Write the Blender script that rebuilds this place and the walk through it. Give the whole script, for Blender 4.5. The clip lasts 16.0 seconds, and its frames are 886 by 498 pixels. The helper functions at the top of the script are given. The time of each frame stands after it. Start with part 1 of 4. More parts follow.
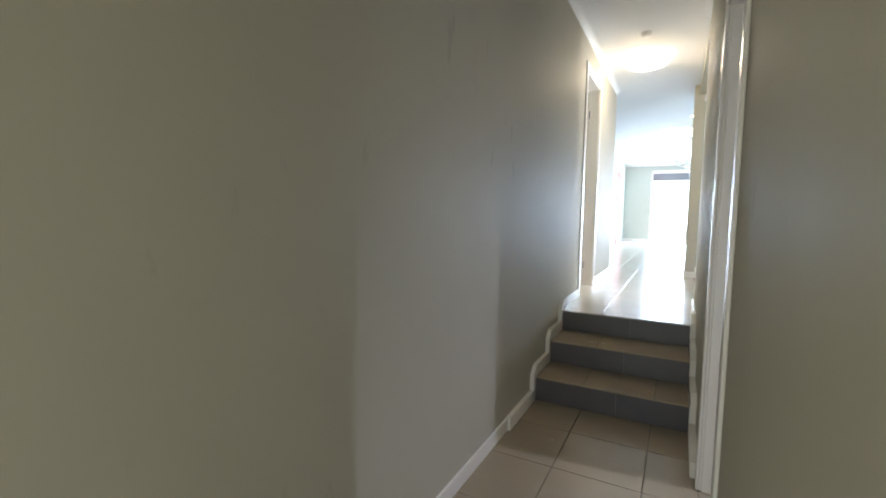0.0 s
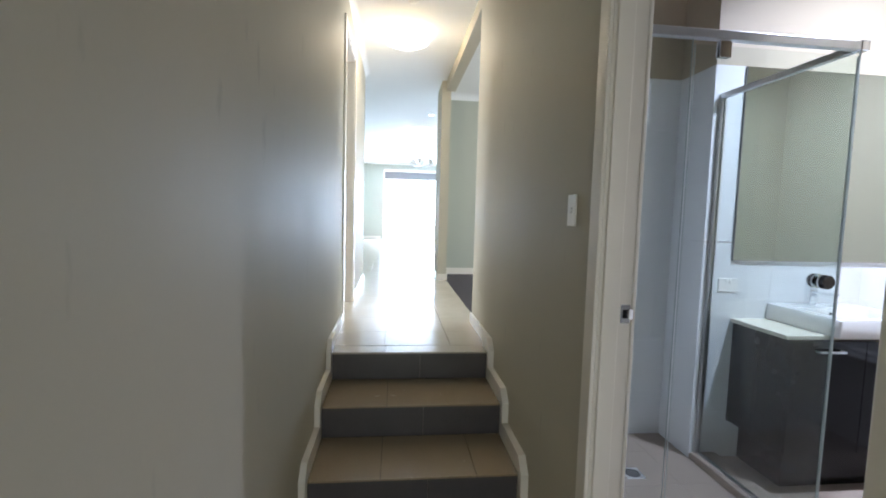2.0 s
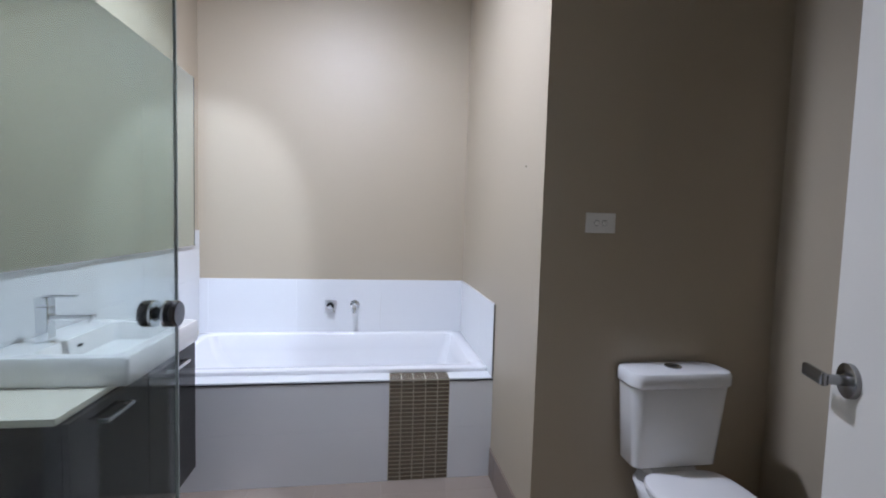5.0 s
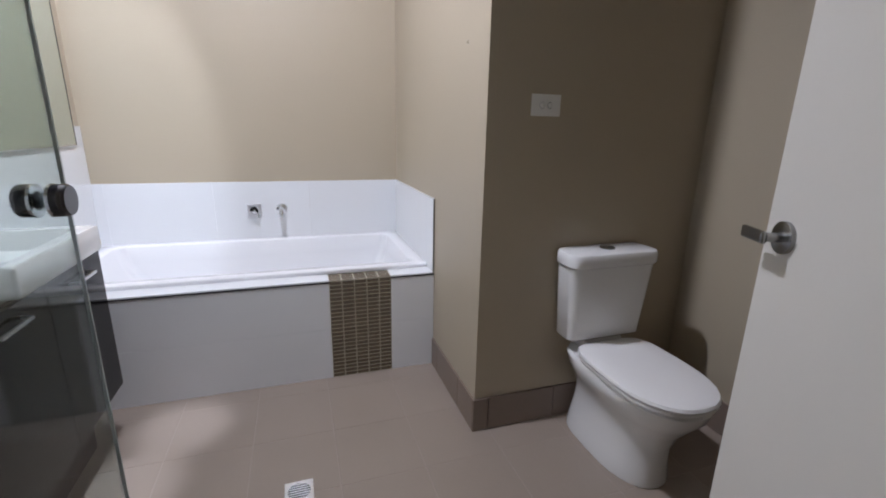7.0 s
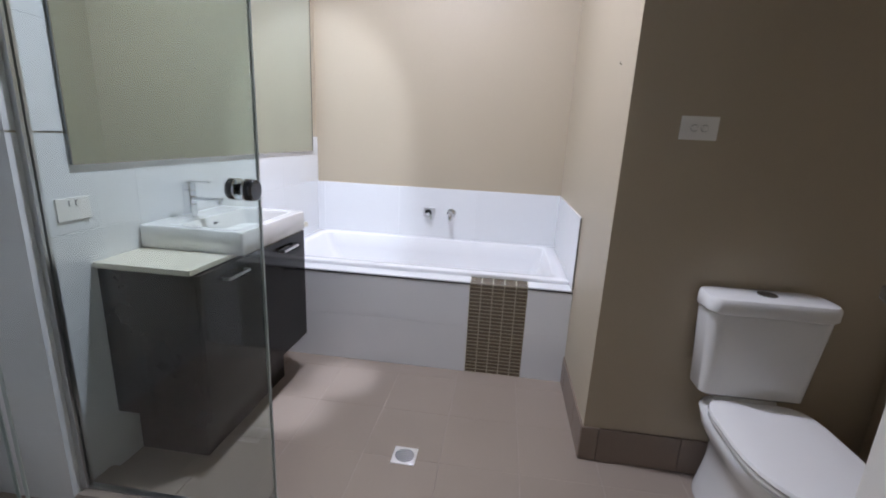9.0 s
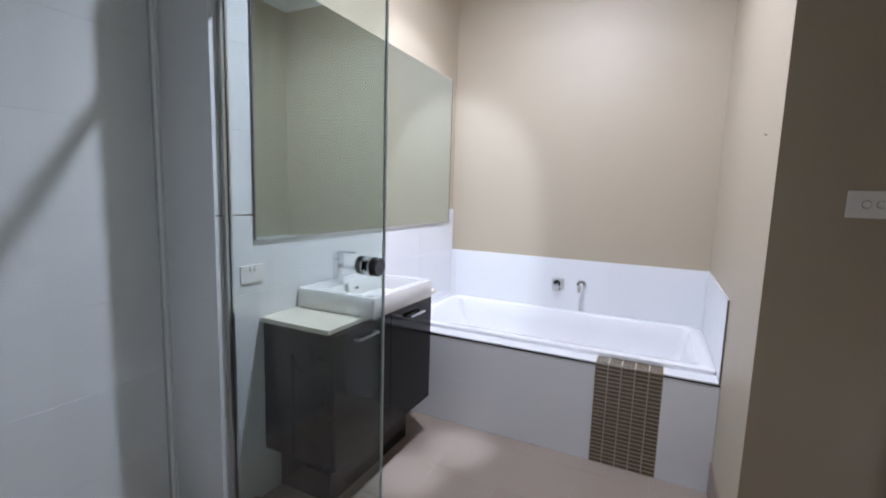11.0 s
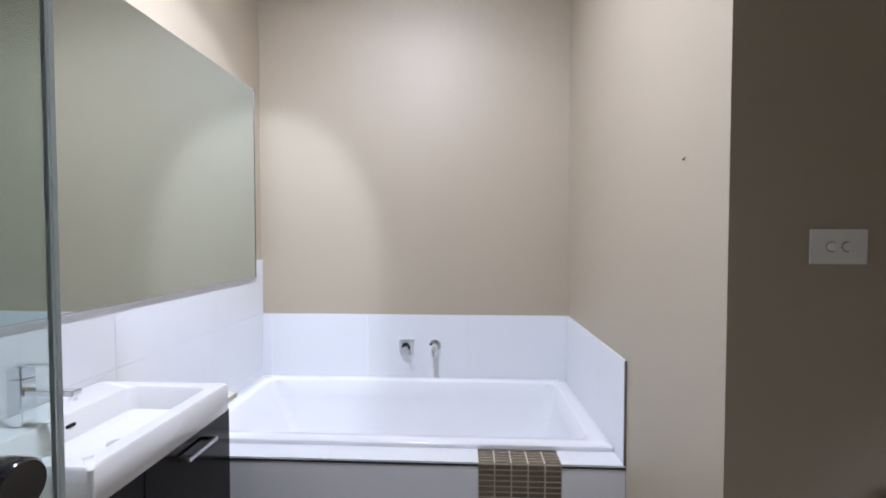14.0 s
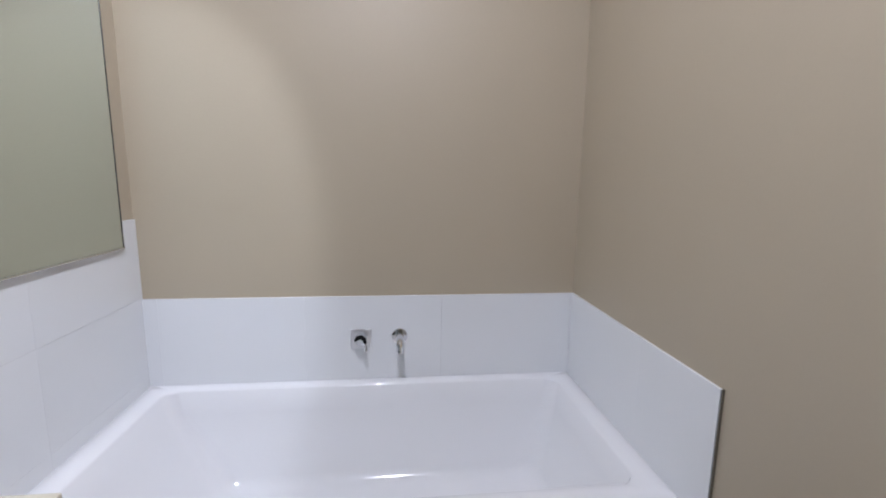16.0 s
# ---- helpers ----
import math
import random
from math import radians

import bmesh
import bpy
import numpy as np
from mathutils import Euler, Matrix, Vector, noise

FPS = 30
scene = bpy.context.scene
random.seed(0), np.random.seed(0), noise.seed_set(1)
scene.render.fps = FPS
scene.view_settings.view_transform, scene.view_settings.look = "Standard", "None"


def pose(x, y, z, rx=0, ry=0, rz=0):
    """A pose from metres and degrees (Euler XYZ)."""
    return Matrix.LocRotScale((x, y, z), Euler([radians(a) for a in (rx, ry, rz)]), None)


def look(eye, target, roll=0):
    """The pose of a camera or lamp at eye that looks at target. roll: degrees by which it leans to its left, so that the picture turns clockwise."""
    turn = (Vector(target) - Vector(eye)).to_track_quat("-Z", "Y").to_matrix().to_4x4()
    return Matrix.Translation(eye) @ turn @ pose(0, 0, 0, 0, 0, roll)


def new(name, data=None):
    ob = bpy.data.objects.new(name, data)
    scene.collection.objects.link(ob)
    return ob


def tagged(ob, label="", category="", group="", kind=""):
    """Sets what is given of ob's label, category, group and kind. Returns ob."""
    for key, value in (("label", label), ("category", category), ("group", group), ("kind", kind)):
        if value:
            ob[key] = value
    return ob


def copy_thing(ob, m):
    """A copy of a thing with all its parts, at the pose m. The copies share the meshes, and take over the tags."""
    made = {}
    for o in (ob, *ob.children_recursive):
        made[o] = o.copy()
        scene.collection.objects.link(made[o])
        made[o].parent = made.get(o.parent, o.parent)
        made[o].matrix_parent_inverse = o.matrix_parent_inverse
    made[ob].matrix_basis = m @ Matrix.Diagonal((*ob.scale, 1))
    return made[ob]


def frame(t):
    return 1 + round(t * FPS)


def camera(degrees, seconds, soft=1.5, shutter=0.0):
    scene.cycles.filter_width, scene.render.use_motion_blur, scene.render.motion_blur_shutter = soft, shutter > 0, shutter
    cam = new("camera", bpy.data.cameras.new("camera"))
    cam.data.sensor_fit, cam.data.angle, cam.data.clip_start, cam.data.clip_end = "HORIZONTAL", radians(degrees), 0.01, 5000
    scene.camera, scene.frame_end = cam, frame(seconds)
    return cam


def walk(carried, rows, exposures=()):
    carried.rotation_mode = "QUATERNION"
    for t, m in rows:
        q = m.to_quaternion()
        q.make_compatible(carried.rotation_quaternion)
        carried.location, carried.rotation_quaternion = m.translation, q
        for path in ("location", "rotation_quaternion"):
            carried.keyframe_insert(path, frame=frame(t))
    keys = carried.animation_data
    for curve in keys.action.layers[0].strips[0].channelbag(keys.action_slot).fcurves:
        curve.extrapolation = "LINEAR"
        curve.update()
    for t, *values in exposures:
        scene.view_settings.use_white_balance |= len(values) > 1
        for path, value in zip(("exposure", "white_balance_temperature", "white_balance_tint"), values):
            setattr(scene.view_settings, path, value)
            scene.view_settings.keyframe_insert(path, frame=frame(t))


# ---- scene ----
cam = camera(90.2, 16.0, soft=1.9)
PATH = [
    (0, (0.059, 0.148, 1.37), (-0.881, 1.906, 1.212), 1.0),
    (0.5, (-0.113, 0.416, 1.428), (-0.776, 2.297, 1.276), 0.1),
    (1, (-0.273, 0.694, 1.426), (-0.673, 2.647, 1.275), 0.2),
    (1.5, (-0.4, 0.957, 1.42), (-0.49, 2.948, 1.259), 0.5),
    (2, (-0.445, 1.303, 1.419), (-0.226, 3.285, 1.266), 1.6),
    (2.5, (-0.441, 1.65, 1.418), (0.342, 3.485, 1.283), 2.1),
    (3, (-0.357, 1.918, 1.409), (0.951, 3.425, 1.275), 1.5),
    (3.5, (-0.193, 2.143, 1.413), (1.45, 3.275, 1.282), 2.1),
    (4, (-0.026, 2.317, 1.42), (1.867, 2.952, 1.296), 1.4),
    (4.5, (0.141, 2.4, 1.414), (2.13, 2.557, 1.28), 1.3),
    (5, (0.267, 2.464, 1.409), (2.241, 2.169, 1.287), 1.7),
    (7.5, (0.36, 2.511, 1.314), (2.184, 1.896, 0.772), 1.1),
    (8, (0.34, 2.487, 1.321), (2.164, 1.891, 0.758), 1.7),
    (8.5, (0.265, 2.364, 1.332), (2.185, 2.169, 0.807), 1.8),
    (9, (0.208, 2.246, 1.353), (2.13, 2.49, 0.859), 2.8),
    (9.5, (0.2, 2.179, 1.359), (2.069, 2.723, 0.899), 3.7),
    (10, (0.188, 2.137, 1.362), (1.99, 2.892, 0.934), 3.1),
    (12.5, (0.285, 2.176, 1.492), (2.135, 2.933, 1.579), 0.0),
    (13, (0.474, 2.313, 1.477), (2.43, 2.725, 1.551), 0.2),
    (13.5, (0.658, 2.41, 1.47), (2.646, 2.63, 1.464), -0.2),
    (14, (0.879, 2.437, 1.45), (2.876, 2.536, 1.389), -0.0),
    (14.5, (1.119, 2.467, 1.483), (3.116, 2.491, 1.378), 0.0),
    (15, (1.311, 2.551, 1.494), (3.306, 2.469, 1.369), 0.7),
    (15.5, (1.471, 2.625, 1.506), (3.461, 2.46, 1.388), 0.9),
    (16, (1.634, 2.641, 1.486), (3.596, 2.421, 1.168), 0.8),
]
EXPOSURES = [  # seconds, stops, kelvin, tint
    (0.0, 0.98, 6050, 10), (0.5, 0.92, 6350, 10), (1.0, 0.98, 6300, 10), (1.5, 1.06, 6200, 10), (2.0, 0.98, 6000, 10), (2.5, 0.64, 5900, 10), (3.0, 0.46, 5950, 10), (3.5, 0.46, 6000, 11), (4.0, 0.56, 6000, 11), (4.5, 0.40, 5950, 12),
    (5.0, 0.38, 6200, 11), (7.5, 0.36, 6800, 12), (10.0, 0.52, 6550, 12), (12.5, 0.44, 6450, 12), (13.5, 0.42, 6450, 12), (14.0, 0.40, 6450, 12), (14.5, 0.30, 6600, 12), (15.5, -0.08, 6700, 12), (16.0, -0.08, 6850, 12)]
walk(cam, [(t, look(eye, target, roll)) for t, eye, target, roll in PATH], EXPOSURES)

# ---- plan, metres ----
CORR_W, CORR_E = -0.855, 0.21            # faces of the corridor's side walls
UP = 0.53                                # upper floor level
CEIL = 3.2
DOOR_S, DOOR_N, DOOR_H = 1.81, 2.645, 2.36   # bathroom doorway
BATH_W = 0.325                           # bathroom side of the corridor wall
BATH_N, BATH_E, BATH_S = 3.695, 3.55, 0.735
SHOWER_N, SHOWER_E = 4.0, 1.35
NIB, ALCOVE = 1.955, 1.815
FAR = 16.8

# ---- light ----
world = bpy.data.worlds.new("world")
scene.world = world
world.use_nodes = True
wn = world.node_tree
sky = wn.nodes.new("ShaderNodeTexSky")
sky.sky_type = 'NISHITA'
sky.sun_disc = False
sky.sun_elevation = radians(48)
sky.sun_rotation = radians(160)
wn.links.new(sky.outputs[0], wn.nodes["Background"].inputs[0])
wn.nodes["Background"].inputs[1].default_value = 0.12

sun = new("sun", bpy.data.lights.new("sun", 'SUN'))
sun.data.energy, sun.data.angle, sun.data.color = 3.0, radians(0.5), (1.0, 0.95, 0.88)
sun.matrix_world = look((0, 30, 20), (-4, 20, 0))


def area(name, place, target, w, h, watts, colour):
    ob = new(name, bpy.data.lights.new(name, 'AREA'))
    ob.data.shape, ob.data.size, ob.data.size_y = 'RECTANGLE', w, h
    ob.data.energy, ob.data.color = watts, colour
    ob.matrix_world = look(place, target)
    return ob


area("sky_light", (0.7, FAR + 0.12, 1.7), (0.7, 0, 1.6), 3.0, 2.2, 420, (0.76, 0.93, 1.16))
# unseen fill lamp, added in an assumed opening to brighten the corridor walls
area("entry_daylight", (-0.32, -1.56, 1.1), (-0.32, 0, 1.1), 0.8, 2.0, 13, (0.97, 0.98, 0.83))
# fill lamps added at assumed, unseen windows to brighten the two rooms
area("side_room_daylight", (4.95, 6.1, 1.95), (0, 6.1, 1.9), 1.8, 1.3, 90, (0.95, 0.98, 1.0))
area("left_room_daylight", (-3.95, 5.9, 1.95), (0, 5.9, 1.9), 1.6, 1.3, 60, (0.95, 0.98, 1.0))

LAMP = Vector((2.03, 2.77, CEIL - 0.03))   # recessed, swivelled downlight in the bathroom ceiling


def beam(target, watts, cone, blend, colour):
    spot = new("downlight_beam", bpy.data.lights.new("downlight_beam", 'SPOT'))
    spot.data.energy, spot.data.color = watts, colour
    spot.data.spot_size, spot.data.spot_blend, spot.data.shadow_soft_size = radians(cone), blend, 0.05
    spot.matrix_world = look(LAMP, target)


beam(LAMP + Vector((0.25, 0.02, -1)), 149, 162, 0.80, (0.865, 0.93, 1.15))
# spots added to draw bright patches: over the bath's corner, and along the floor before the vanity
beam(LAMP + Vector((1.55, 1.29, -2.3)), 92, 47, 0.35, (0.83, 0.94, 1.17))
beam((2.36, 3.06, 0.0), 210, 9.0, 0.9, (0.84, 0.93, 1.17))
beam((2.02, 3.19, 0.0), 210, 8.5, 0.9, (0.84, 0.93, 1.17))

hall_lamp = new("hall_lamp", bpy.data.lights.new("hall_lamp", 'POINT'))
hall_lamp.data.energy, hall_lamp.data.color, hall_lamp.data.shadow_soft_size = 8, (1.0, 0.74, 0.42), 0.05
hall_lamp.location = (-0.37, 5.8, CEIL - 0.19)

# ---- materials ----


def mat(name, colour, rough=0.5, metal=0.0, spot=0.06, spot_size=3.0, grain=0.03, grain_size=120.0, bump=0.0, bump_size=200.0,
        rough_var=0.0, per_object=0.0, coat=0.0, spec=0.5, stretch=1.0, scuff=0.0):
    m = bpy.data.materials.new(name)
    m.use_nodes = True
    nt = m.node_tree
    b = nt.nodes["Principled BSDF"]
    b.inputs["Metallic"].default_value = metal
    b.inputs["Roughness"].default_value = rough
    b.inputs["Specular IOR Level"].default_value = spec
    b.inputs["Coat Weight"].default_value = coat
    b.inputs["Coat Roughness"].default_value = 0.06
    tc = nt.nodes.new("ShaderNodeTexCoord")
    geo = nt.nodes.new("ShaderNodeNewGeometry")
    big = nt.nodes.new("ShaderNodeTexNoise")
    big.inputs["Scale"].default_value, big.inputs["Detail"].default_value = spot_size, 5
    fine = nt.nodes.new("ShaderNodeTexNoise")
    fine.inputs["Scale"].default_value, fine.inputs["Detail"].default_value = grain_size, 3
    for n in (big, fine):
        nt.links.new(geo.outputs["Position"], n.inputs["Vector"])

    def math(op, a, c):
        n = nt.nodes.new("ShaderNodeMath")
        n.operation = op
        for i, v in enumerate((a, c)):
            if isinstance(v, float):
                n.inputs[i].default_value = v
            else:
                nt.links.new(v, n.inputs[i])
        return n.outputs[0]
    f = math('ADD', math('MULTIPLY', math('SUBTRACT', big.outputs["Fac"], 0.5), spot * 2), 1.0)
    f = math('ADD', f, math('MULTIPLY', math('SUBTRACT', fine.outputs["Fac"], 0.5), grain * 2))
    if per_object:
        oi = nt.nodes.new("ShaderNodeObjectInfo")
        f = math('ADD', f, math('MULTIPLY', math('SUBTRACT', oi.outputs["Random"], 0.5), per_object))
    if scuff:  # sparse smudges and scratches
        sc, ms = nt.nodes.new("ShaderNodeTexNoise"), nt.nodes.new("ShaderNodeMapping")
        sc.inputs["Scale"].default_value, sc.inputs["Detail"].default_value = 7.0, 6
        ms.inputs["Rotation"].default_value, ms.inputs["Scale"].default_value = (0.5, 0.3, 0.2), (1, 1.6, 0.55)
        nt.links.new(geo.outputs["Position"], ms.inputs["Vector"])
        nt.links.new(ms.outputs[0], sc.inputs["Vector"])
        ramp = nt.nodes.new("ShaderNodeMapRange")
        ramp.inputs["From Min"].default_value, ramp.inputs["From Max"].default_value = 0.66, 0.74
        nt.links.new(sc.outputs["Fac"], ramp.inputs["Value"])
        f = math('SUBTRACT', f, math('MULTIPLY', ramp.outputs[0], scuff))
    mul = nt.nodes.new("ShaderNodeVectorMath")
    mul.operation = 'SCALE'
    mul.inputs[0].default_value = colour
    nt.links.new(f, mul.inputs["Scale"])
    nt.links.new(mul.outputs[0], b.inputs["Base Color"])
    if rough_var:
        sm, mp = nt.nodes.new("ShaderNodeTexNoise"), nt.nodes.new("ShaderNodeMapping")
        sm.inputs["Scale"].default_value, sm.inputs["Detail"].default_value = spot_size * 3, 4
        mp.inputs["Scale"].default_value = (1, 1, stretch)
        nt.links.new(geo.outputs["Position"], mp.inputs["Vector"])
        nt.links.new(mp.outputs[0], sm.inputs["Vector"])
        nt.links.new(math('ADD', math('MULTIPLY', math('SUBTRACT', sm.outputs["Fac"], 0.5), rough_var * 2), rough), b.inputs["Roughness"])
    if bump:
        bn = nt.nodes.new("ShaderNodeTexNoise")
        bn.inputs["Scale"].default_value, bn.inputs["Detail"].default_value = bump_size, 4
        nt.links.new(geo.outputs["Position"], bn.inputs["Vector"])
        bp = nt.nodes.new("ShaderNodeBump")
        bp.inputs["Strength"].default_value, bp.inputs["Distance"].default_value = bump, 0.002
        nt.links.new(bn.outputs["Fac"], bp.inputs["Height"])
        nt.links.new(bp.outputs[0], b.inputs["Normal"])
    return m


def glow(name, colour, strength):
    m = bpy.data.materials.new(name)
    m.use_nodes = True
    b = m.node_tree.nodes["Principled BSDF"]
    b.inputs["Base Color"].default_value = (*colour, 1)
    b.inputs["Emission Color"].default_value = (*colour, 1)
    b.inputs["Emission Strength"].default_value = strength
    return m


def pane_material(name, tint, gloss=1.0):
    """Clear pane: passes light straight, mirrors by Fresnel."""
    m = bpy.data.materials.new(name)
    m.use_nodes = True
    nt = m.node_tree
    nt.nodes.remove(nt.nodes["Principled BSDF"])
    tr, gl = nt.nodes.new("ShaderNodeBsdfTransparent"), nt.nodes.new("ShaderNodeBsdfGlossy")
    tr.inputs[0].default_value = (*tint, 1)
    gl.inputs["Roughness"].default_value = 0.02
    gl.inputs["Color"].default_value = (gloss, gloss, gloss, 1)
    lw, mx = nt.nodes.new("ShaderNodeLayerWeight"), nt.nodes.new("ShaderNodeMixShader")
    lw.inputs["Blend"].default_value = 0.5
    pw, ma = nt.nodes.new("ShaderNodeMath"), nt.nodes.new("ShaderNodeMath")
    pw.operation, ma.operation = 'POWER', 'MULTIPLY_ADD'
    pw.inputs[1].default_value, ma.inputs[1].default_value, ma.inputs[2].default_value = 5.0, 0.9, 0.04
    nt.links.new(lw.outputs["Facing"], pw.inputs[0])
    nt.links.new(pw.outputs[0], ma.inputs[0])
    nt.links.new(ma.outputs[0], mx.inputs[0])
    nt.links.new(tr.outputs[0], mx.inputs[1])
    nt.links.new(gl.outputs[0], mx.inputs[2])
    nt.links.new(mx.outputs[0], nt.nodes["Material Output"].inputs[0])
    return m


M_WALL = mat("wall_paint", (0.48, 0.447, 0.36), 0.62, spec=0.2, stretch=0.2, scuff=0.12, spot=0.03, spot_size=2.0, grain=0.015, bump=0.10, bump_size=90, rough_var=0.09)
M_WALL_BATH = mat("bath_wall_paint", (0.455, 0.386, 0.286), 0.5, spot=0.03, spot_size=2.0, grain=0.015, bump=0.08, bump_size=90)
M_WALL_GREEN = mat("room_wall_paint", (0.42, 0.44, 0.38), 0.6, spot=0.02, grain=0.01)
M_CEIL = mat("ceiling_paint", (0.80, 0.80, 0.79), 0.8, spot=0.02, grain=0.01)
M_TRIM = mat("trim_gloss_paint", (0.76, 0.72, 0.66), 0.30, spot=0.012, grain=0.01, rough_var=0.03)
M_DOOR = mat("door_paint", (0.70, 0.67, 0.61), 0.4, spot=0.03, grain=0.01, bump=0.05, bump_size=60)
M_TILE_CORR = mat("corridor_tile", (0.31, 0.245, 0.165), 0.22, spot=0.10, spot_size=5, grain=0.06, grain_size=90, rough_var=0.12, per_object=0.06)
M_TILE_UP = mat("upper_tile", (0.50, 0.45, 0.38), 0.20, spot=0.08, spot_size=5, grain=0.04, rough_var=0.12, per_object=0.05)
M_RISER = mat("riser_tile", (0.075, 0.068, 0.072), 0.35, spot=0.15, spot_size=6, grain=0.10, grain_size=80)
M_TILE_BATH = mat("bath_floor_tile", (0.30, 0.243, 0.20), 0.36, spot=0.06, spot_size=3, grain=0.03, grain_size=70, rough_var=0.05, per_object=0.03)
M_SKIRT_TILE = mat("skirting_tile", (0.23, 0.175, 0.14), 0.35, spot=0.10, spot_size=5, grain=0.06)
M_GROUT = mat("grout", (0.39, 0.32, 0.268), 0.9, spot=0.05, spot_size=20)
M_GROUT_DARK = mat("dark_grout", (0.15, 0.12, 0.09), 0.9, spot=0.15, spot_size=20)
M_GROUT_WHITE = mat("white_grout", (0.66, 0.66, 0.64), 0.9, spot=0.08, spot_size=20)
M_WHITE_TILE = mat("white_wall_tile", (0.78, 0.79, 0.80), 0.12, spot=0.015, grain=0.01, per_object=0.02)
M_MOSAIC = mat("mosaic_glass", (0.135, 0.105, 0.07), 0.2, spot=0.15, spot_size=30, grain=0.1, per_object=0.25)
M_MOSAIC_GROUT = mat("mosaic_grout", (0.54, 0.49, 0.38), 0.9)
M_ACRYLIC = mat("white_acrylic", (0.82, 0.82, 0.83), 0.16, spot=0.01, grain=0.0, coat=0.3)
M_CERAMIC = mat("white_ceramic", (0.80, 0.79, 0.77), 0.10, spot=0.01, grain=0.0, coat=0.4)
M_PLASTIC = mat("white_plastic", (0.86, 0.84, 0.80), 0.35, spot=0.02, grain=0.0)
M_SEAT = mat("seat_plastic", (0.80, 0.78, 0.76), 0.22, spot=0.01, grain=0.0)
M_CHROME = mat("chrome", (0.80, 0.81, 0.83), 0.08, 1.0, spot=0.02, grain=0.0)
M_ALU = mat("brushed_aluminium", (0.62, 0.63, 0.64), 0.28, 1.0, spot=0.04, grain=0.04)
M_SATIN = mat("satin_chrome", (0.86, 0.86, 0.88), 0.38, 1.0, spot=0.02, grain=0.0)
M_STEEL = mat("satin_steel", (0.30, 0.30, 0.30), 0.27, 1.0, spot=0.04, grain=0.04)
M_BLACK = mat("black_gap", (0.012, 0.012, 0.013), 0.9, spot=0.1, spec=0.15)
M_KNOB = mat("black_knob", (0.012, 0.012, 0.014), 0.12, spot=0.1, coat=0.6)
M_VANITY = mat("dark_woodgrain_laminate", (0.010, 0.009, 0.009), 0.10, spot=0.2, spot_size=8, grain=0.06, grain_size=40, spec=0.22, rough_var=0.03)
M_STONE = mat("cream_stone_top", (0.74, 0.69, 0.57), 0.25, spot=0.03, spot_size=25, grain=0.05, grain_size=200)
M_CARPET = mat("charcoal_carpet", (0.055, 0.048, 0.055), 0.95, spot=0.15, spot_size=12, grain=0.35, grain_size=220, bump=0.6, bump_size=300)
M_PAVING = mat("pale_paving", (0.55, 0.53, 0.50), 0.8, spot=0.10, spot_size=2)
M_RED = mat("red_door_paint", (0.42, 0.07, 0.035), 0.4, spot=0.05)
M_BLIND = mat("grey_blind", (0.20, 0.20, 0.21), 0.8, spot=0.05)
M_LAMP_GLASS = glow("lamp_glass", (1.0, 0.90, 0.72), 6.0)
M_BULB = glow("lit_diffuser", (1.0, 0.95, 0.85), 8.0)
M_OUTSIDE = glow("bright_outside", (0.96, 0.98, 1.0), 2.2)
M_GLASS = pane_material("clear_glass", (0.925, 0.953, 0.944), 0.6)
M_GLASS_EDGE = mat("glass_edge", (0.42, 0.48, 0.46), 0.2, spot=0.02, grain=0.0)
M_MIRROR = mat("mirror_silver", (0.71, 0.79, 0.77), 0.01, 1.0, spot=0.0, grain=0.0)

# ---- mesh helpers ----


def part(name, bm, material, parent=None, label="", smooth=False):
    me = bpy.data.meshes.new(name)
    bmesh.ops.recalc_face_normals(bm, faces=bm.faces)
    bm.to_mesh(me)
    bm.free()
    me.materials.append(material)
    if smooth:
        for p in me.polygons:
            p.use_smooth = True
        me.set_sharp_from_angle(angle=radians(40))
    ob = new(name, me)
    if parent is not None:
        ob.parent = parent
    if label:
        ob["label"] = label
    return ob


def empty(name, place=(0, 0, 0)):
    ob = new(name)
    ob.location = place
    ob.empty_display_size = 0.05
    return ob


def box_into(bm, x0, x1, y0, y1, z0, z1, bevel=0.0, seg=2):
    b = bmesh.new()
    bmesh.ops.create_cube(b, size=1)
    for v in b.verts:
        v.co = Vector((x0 + (v.co.x + 0.5) * (x1 - x0), y0 + (v.co.y + 0.5) * (y1 - y0), z0 + (v.co.z + 0.5) * (z1 - z0)))
    if bevel:
        bmesh.ops.bevel(b, geom=list(b.edges), offset=bevel, segments=seg, affect='EDGES', profile=0.5)
    tmp = bpy.data.meshes.new("tmp")
    b.to_mesh(tmp)
    b.free()
    bm.from_mesh(tmp)
    bpy.data.meshes.remove(tmp)
    return bm


def boxes(*rows, bevel=0.0):
    bm = bmesh.new()
    for r in rows:
        box_into(bm, *r, bevel=bevel)
    return bm


def tube(points, radius, sides=14, caps=True):
    """A round bar along points; radius may be a list."""
    bm = bmesh.new()
    pts = [Vector(p) for p in points]
    rad = radius if isinstance(radius, (list, tuple)) else [radius] * len(pts)
    rings = []
    for i, p in enumerate(pts):
        d = (pts[min(i + 1, len(pts) - 1)] - pts[max(i - 1, 0)]).normalized()
        q = d.to_track_quat('Z', 'Y')
        rings.append([bm.verts.new(p + q @ Vector((rad[i] * math.cos(a), rad[i] * math.sin(a), 0))) for a in (2 * math.pi * k / sides for k in range(sides))])
    for a, b in zip(rings, rings[1:]):
        for k in range(sides):
            bm.faces.new((a[k], a[(k + 1) % sides], b[(k + 1) % sides], b[k]))
    if caps:
        bm.faces.new(rings[0])
        bm.faces.new(rings[-1])
    return bm


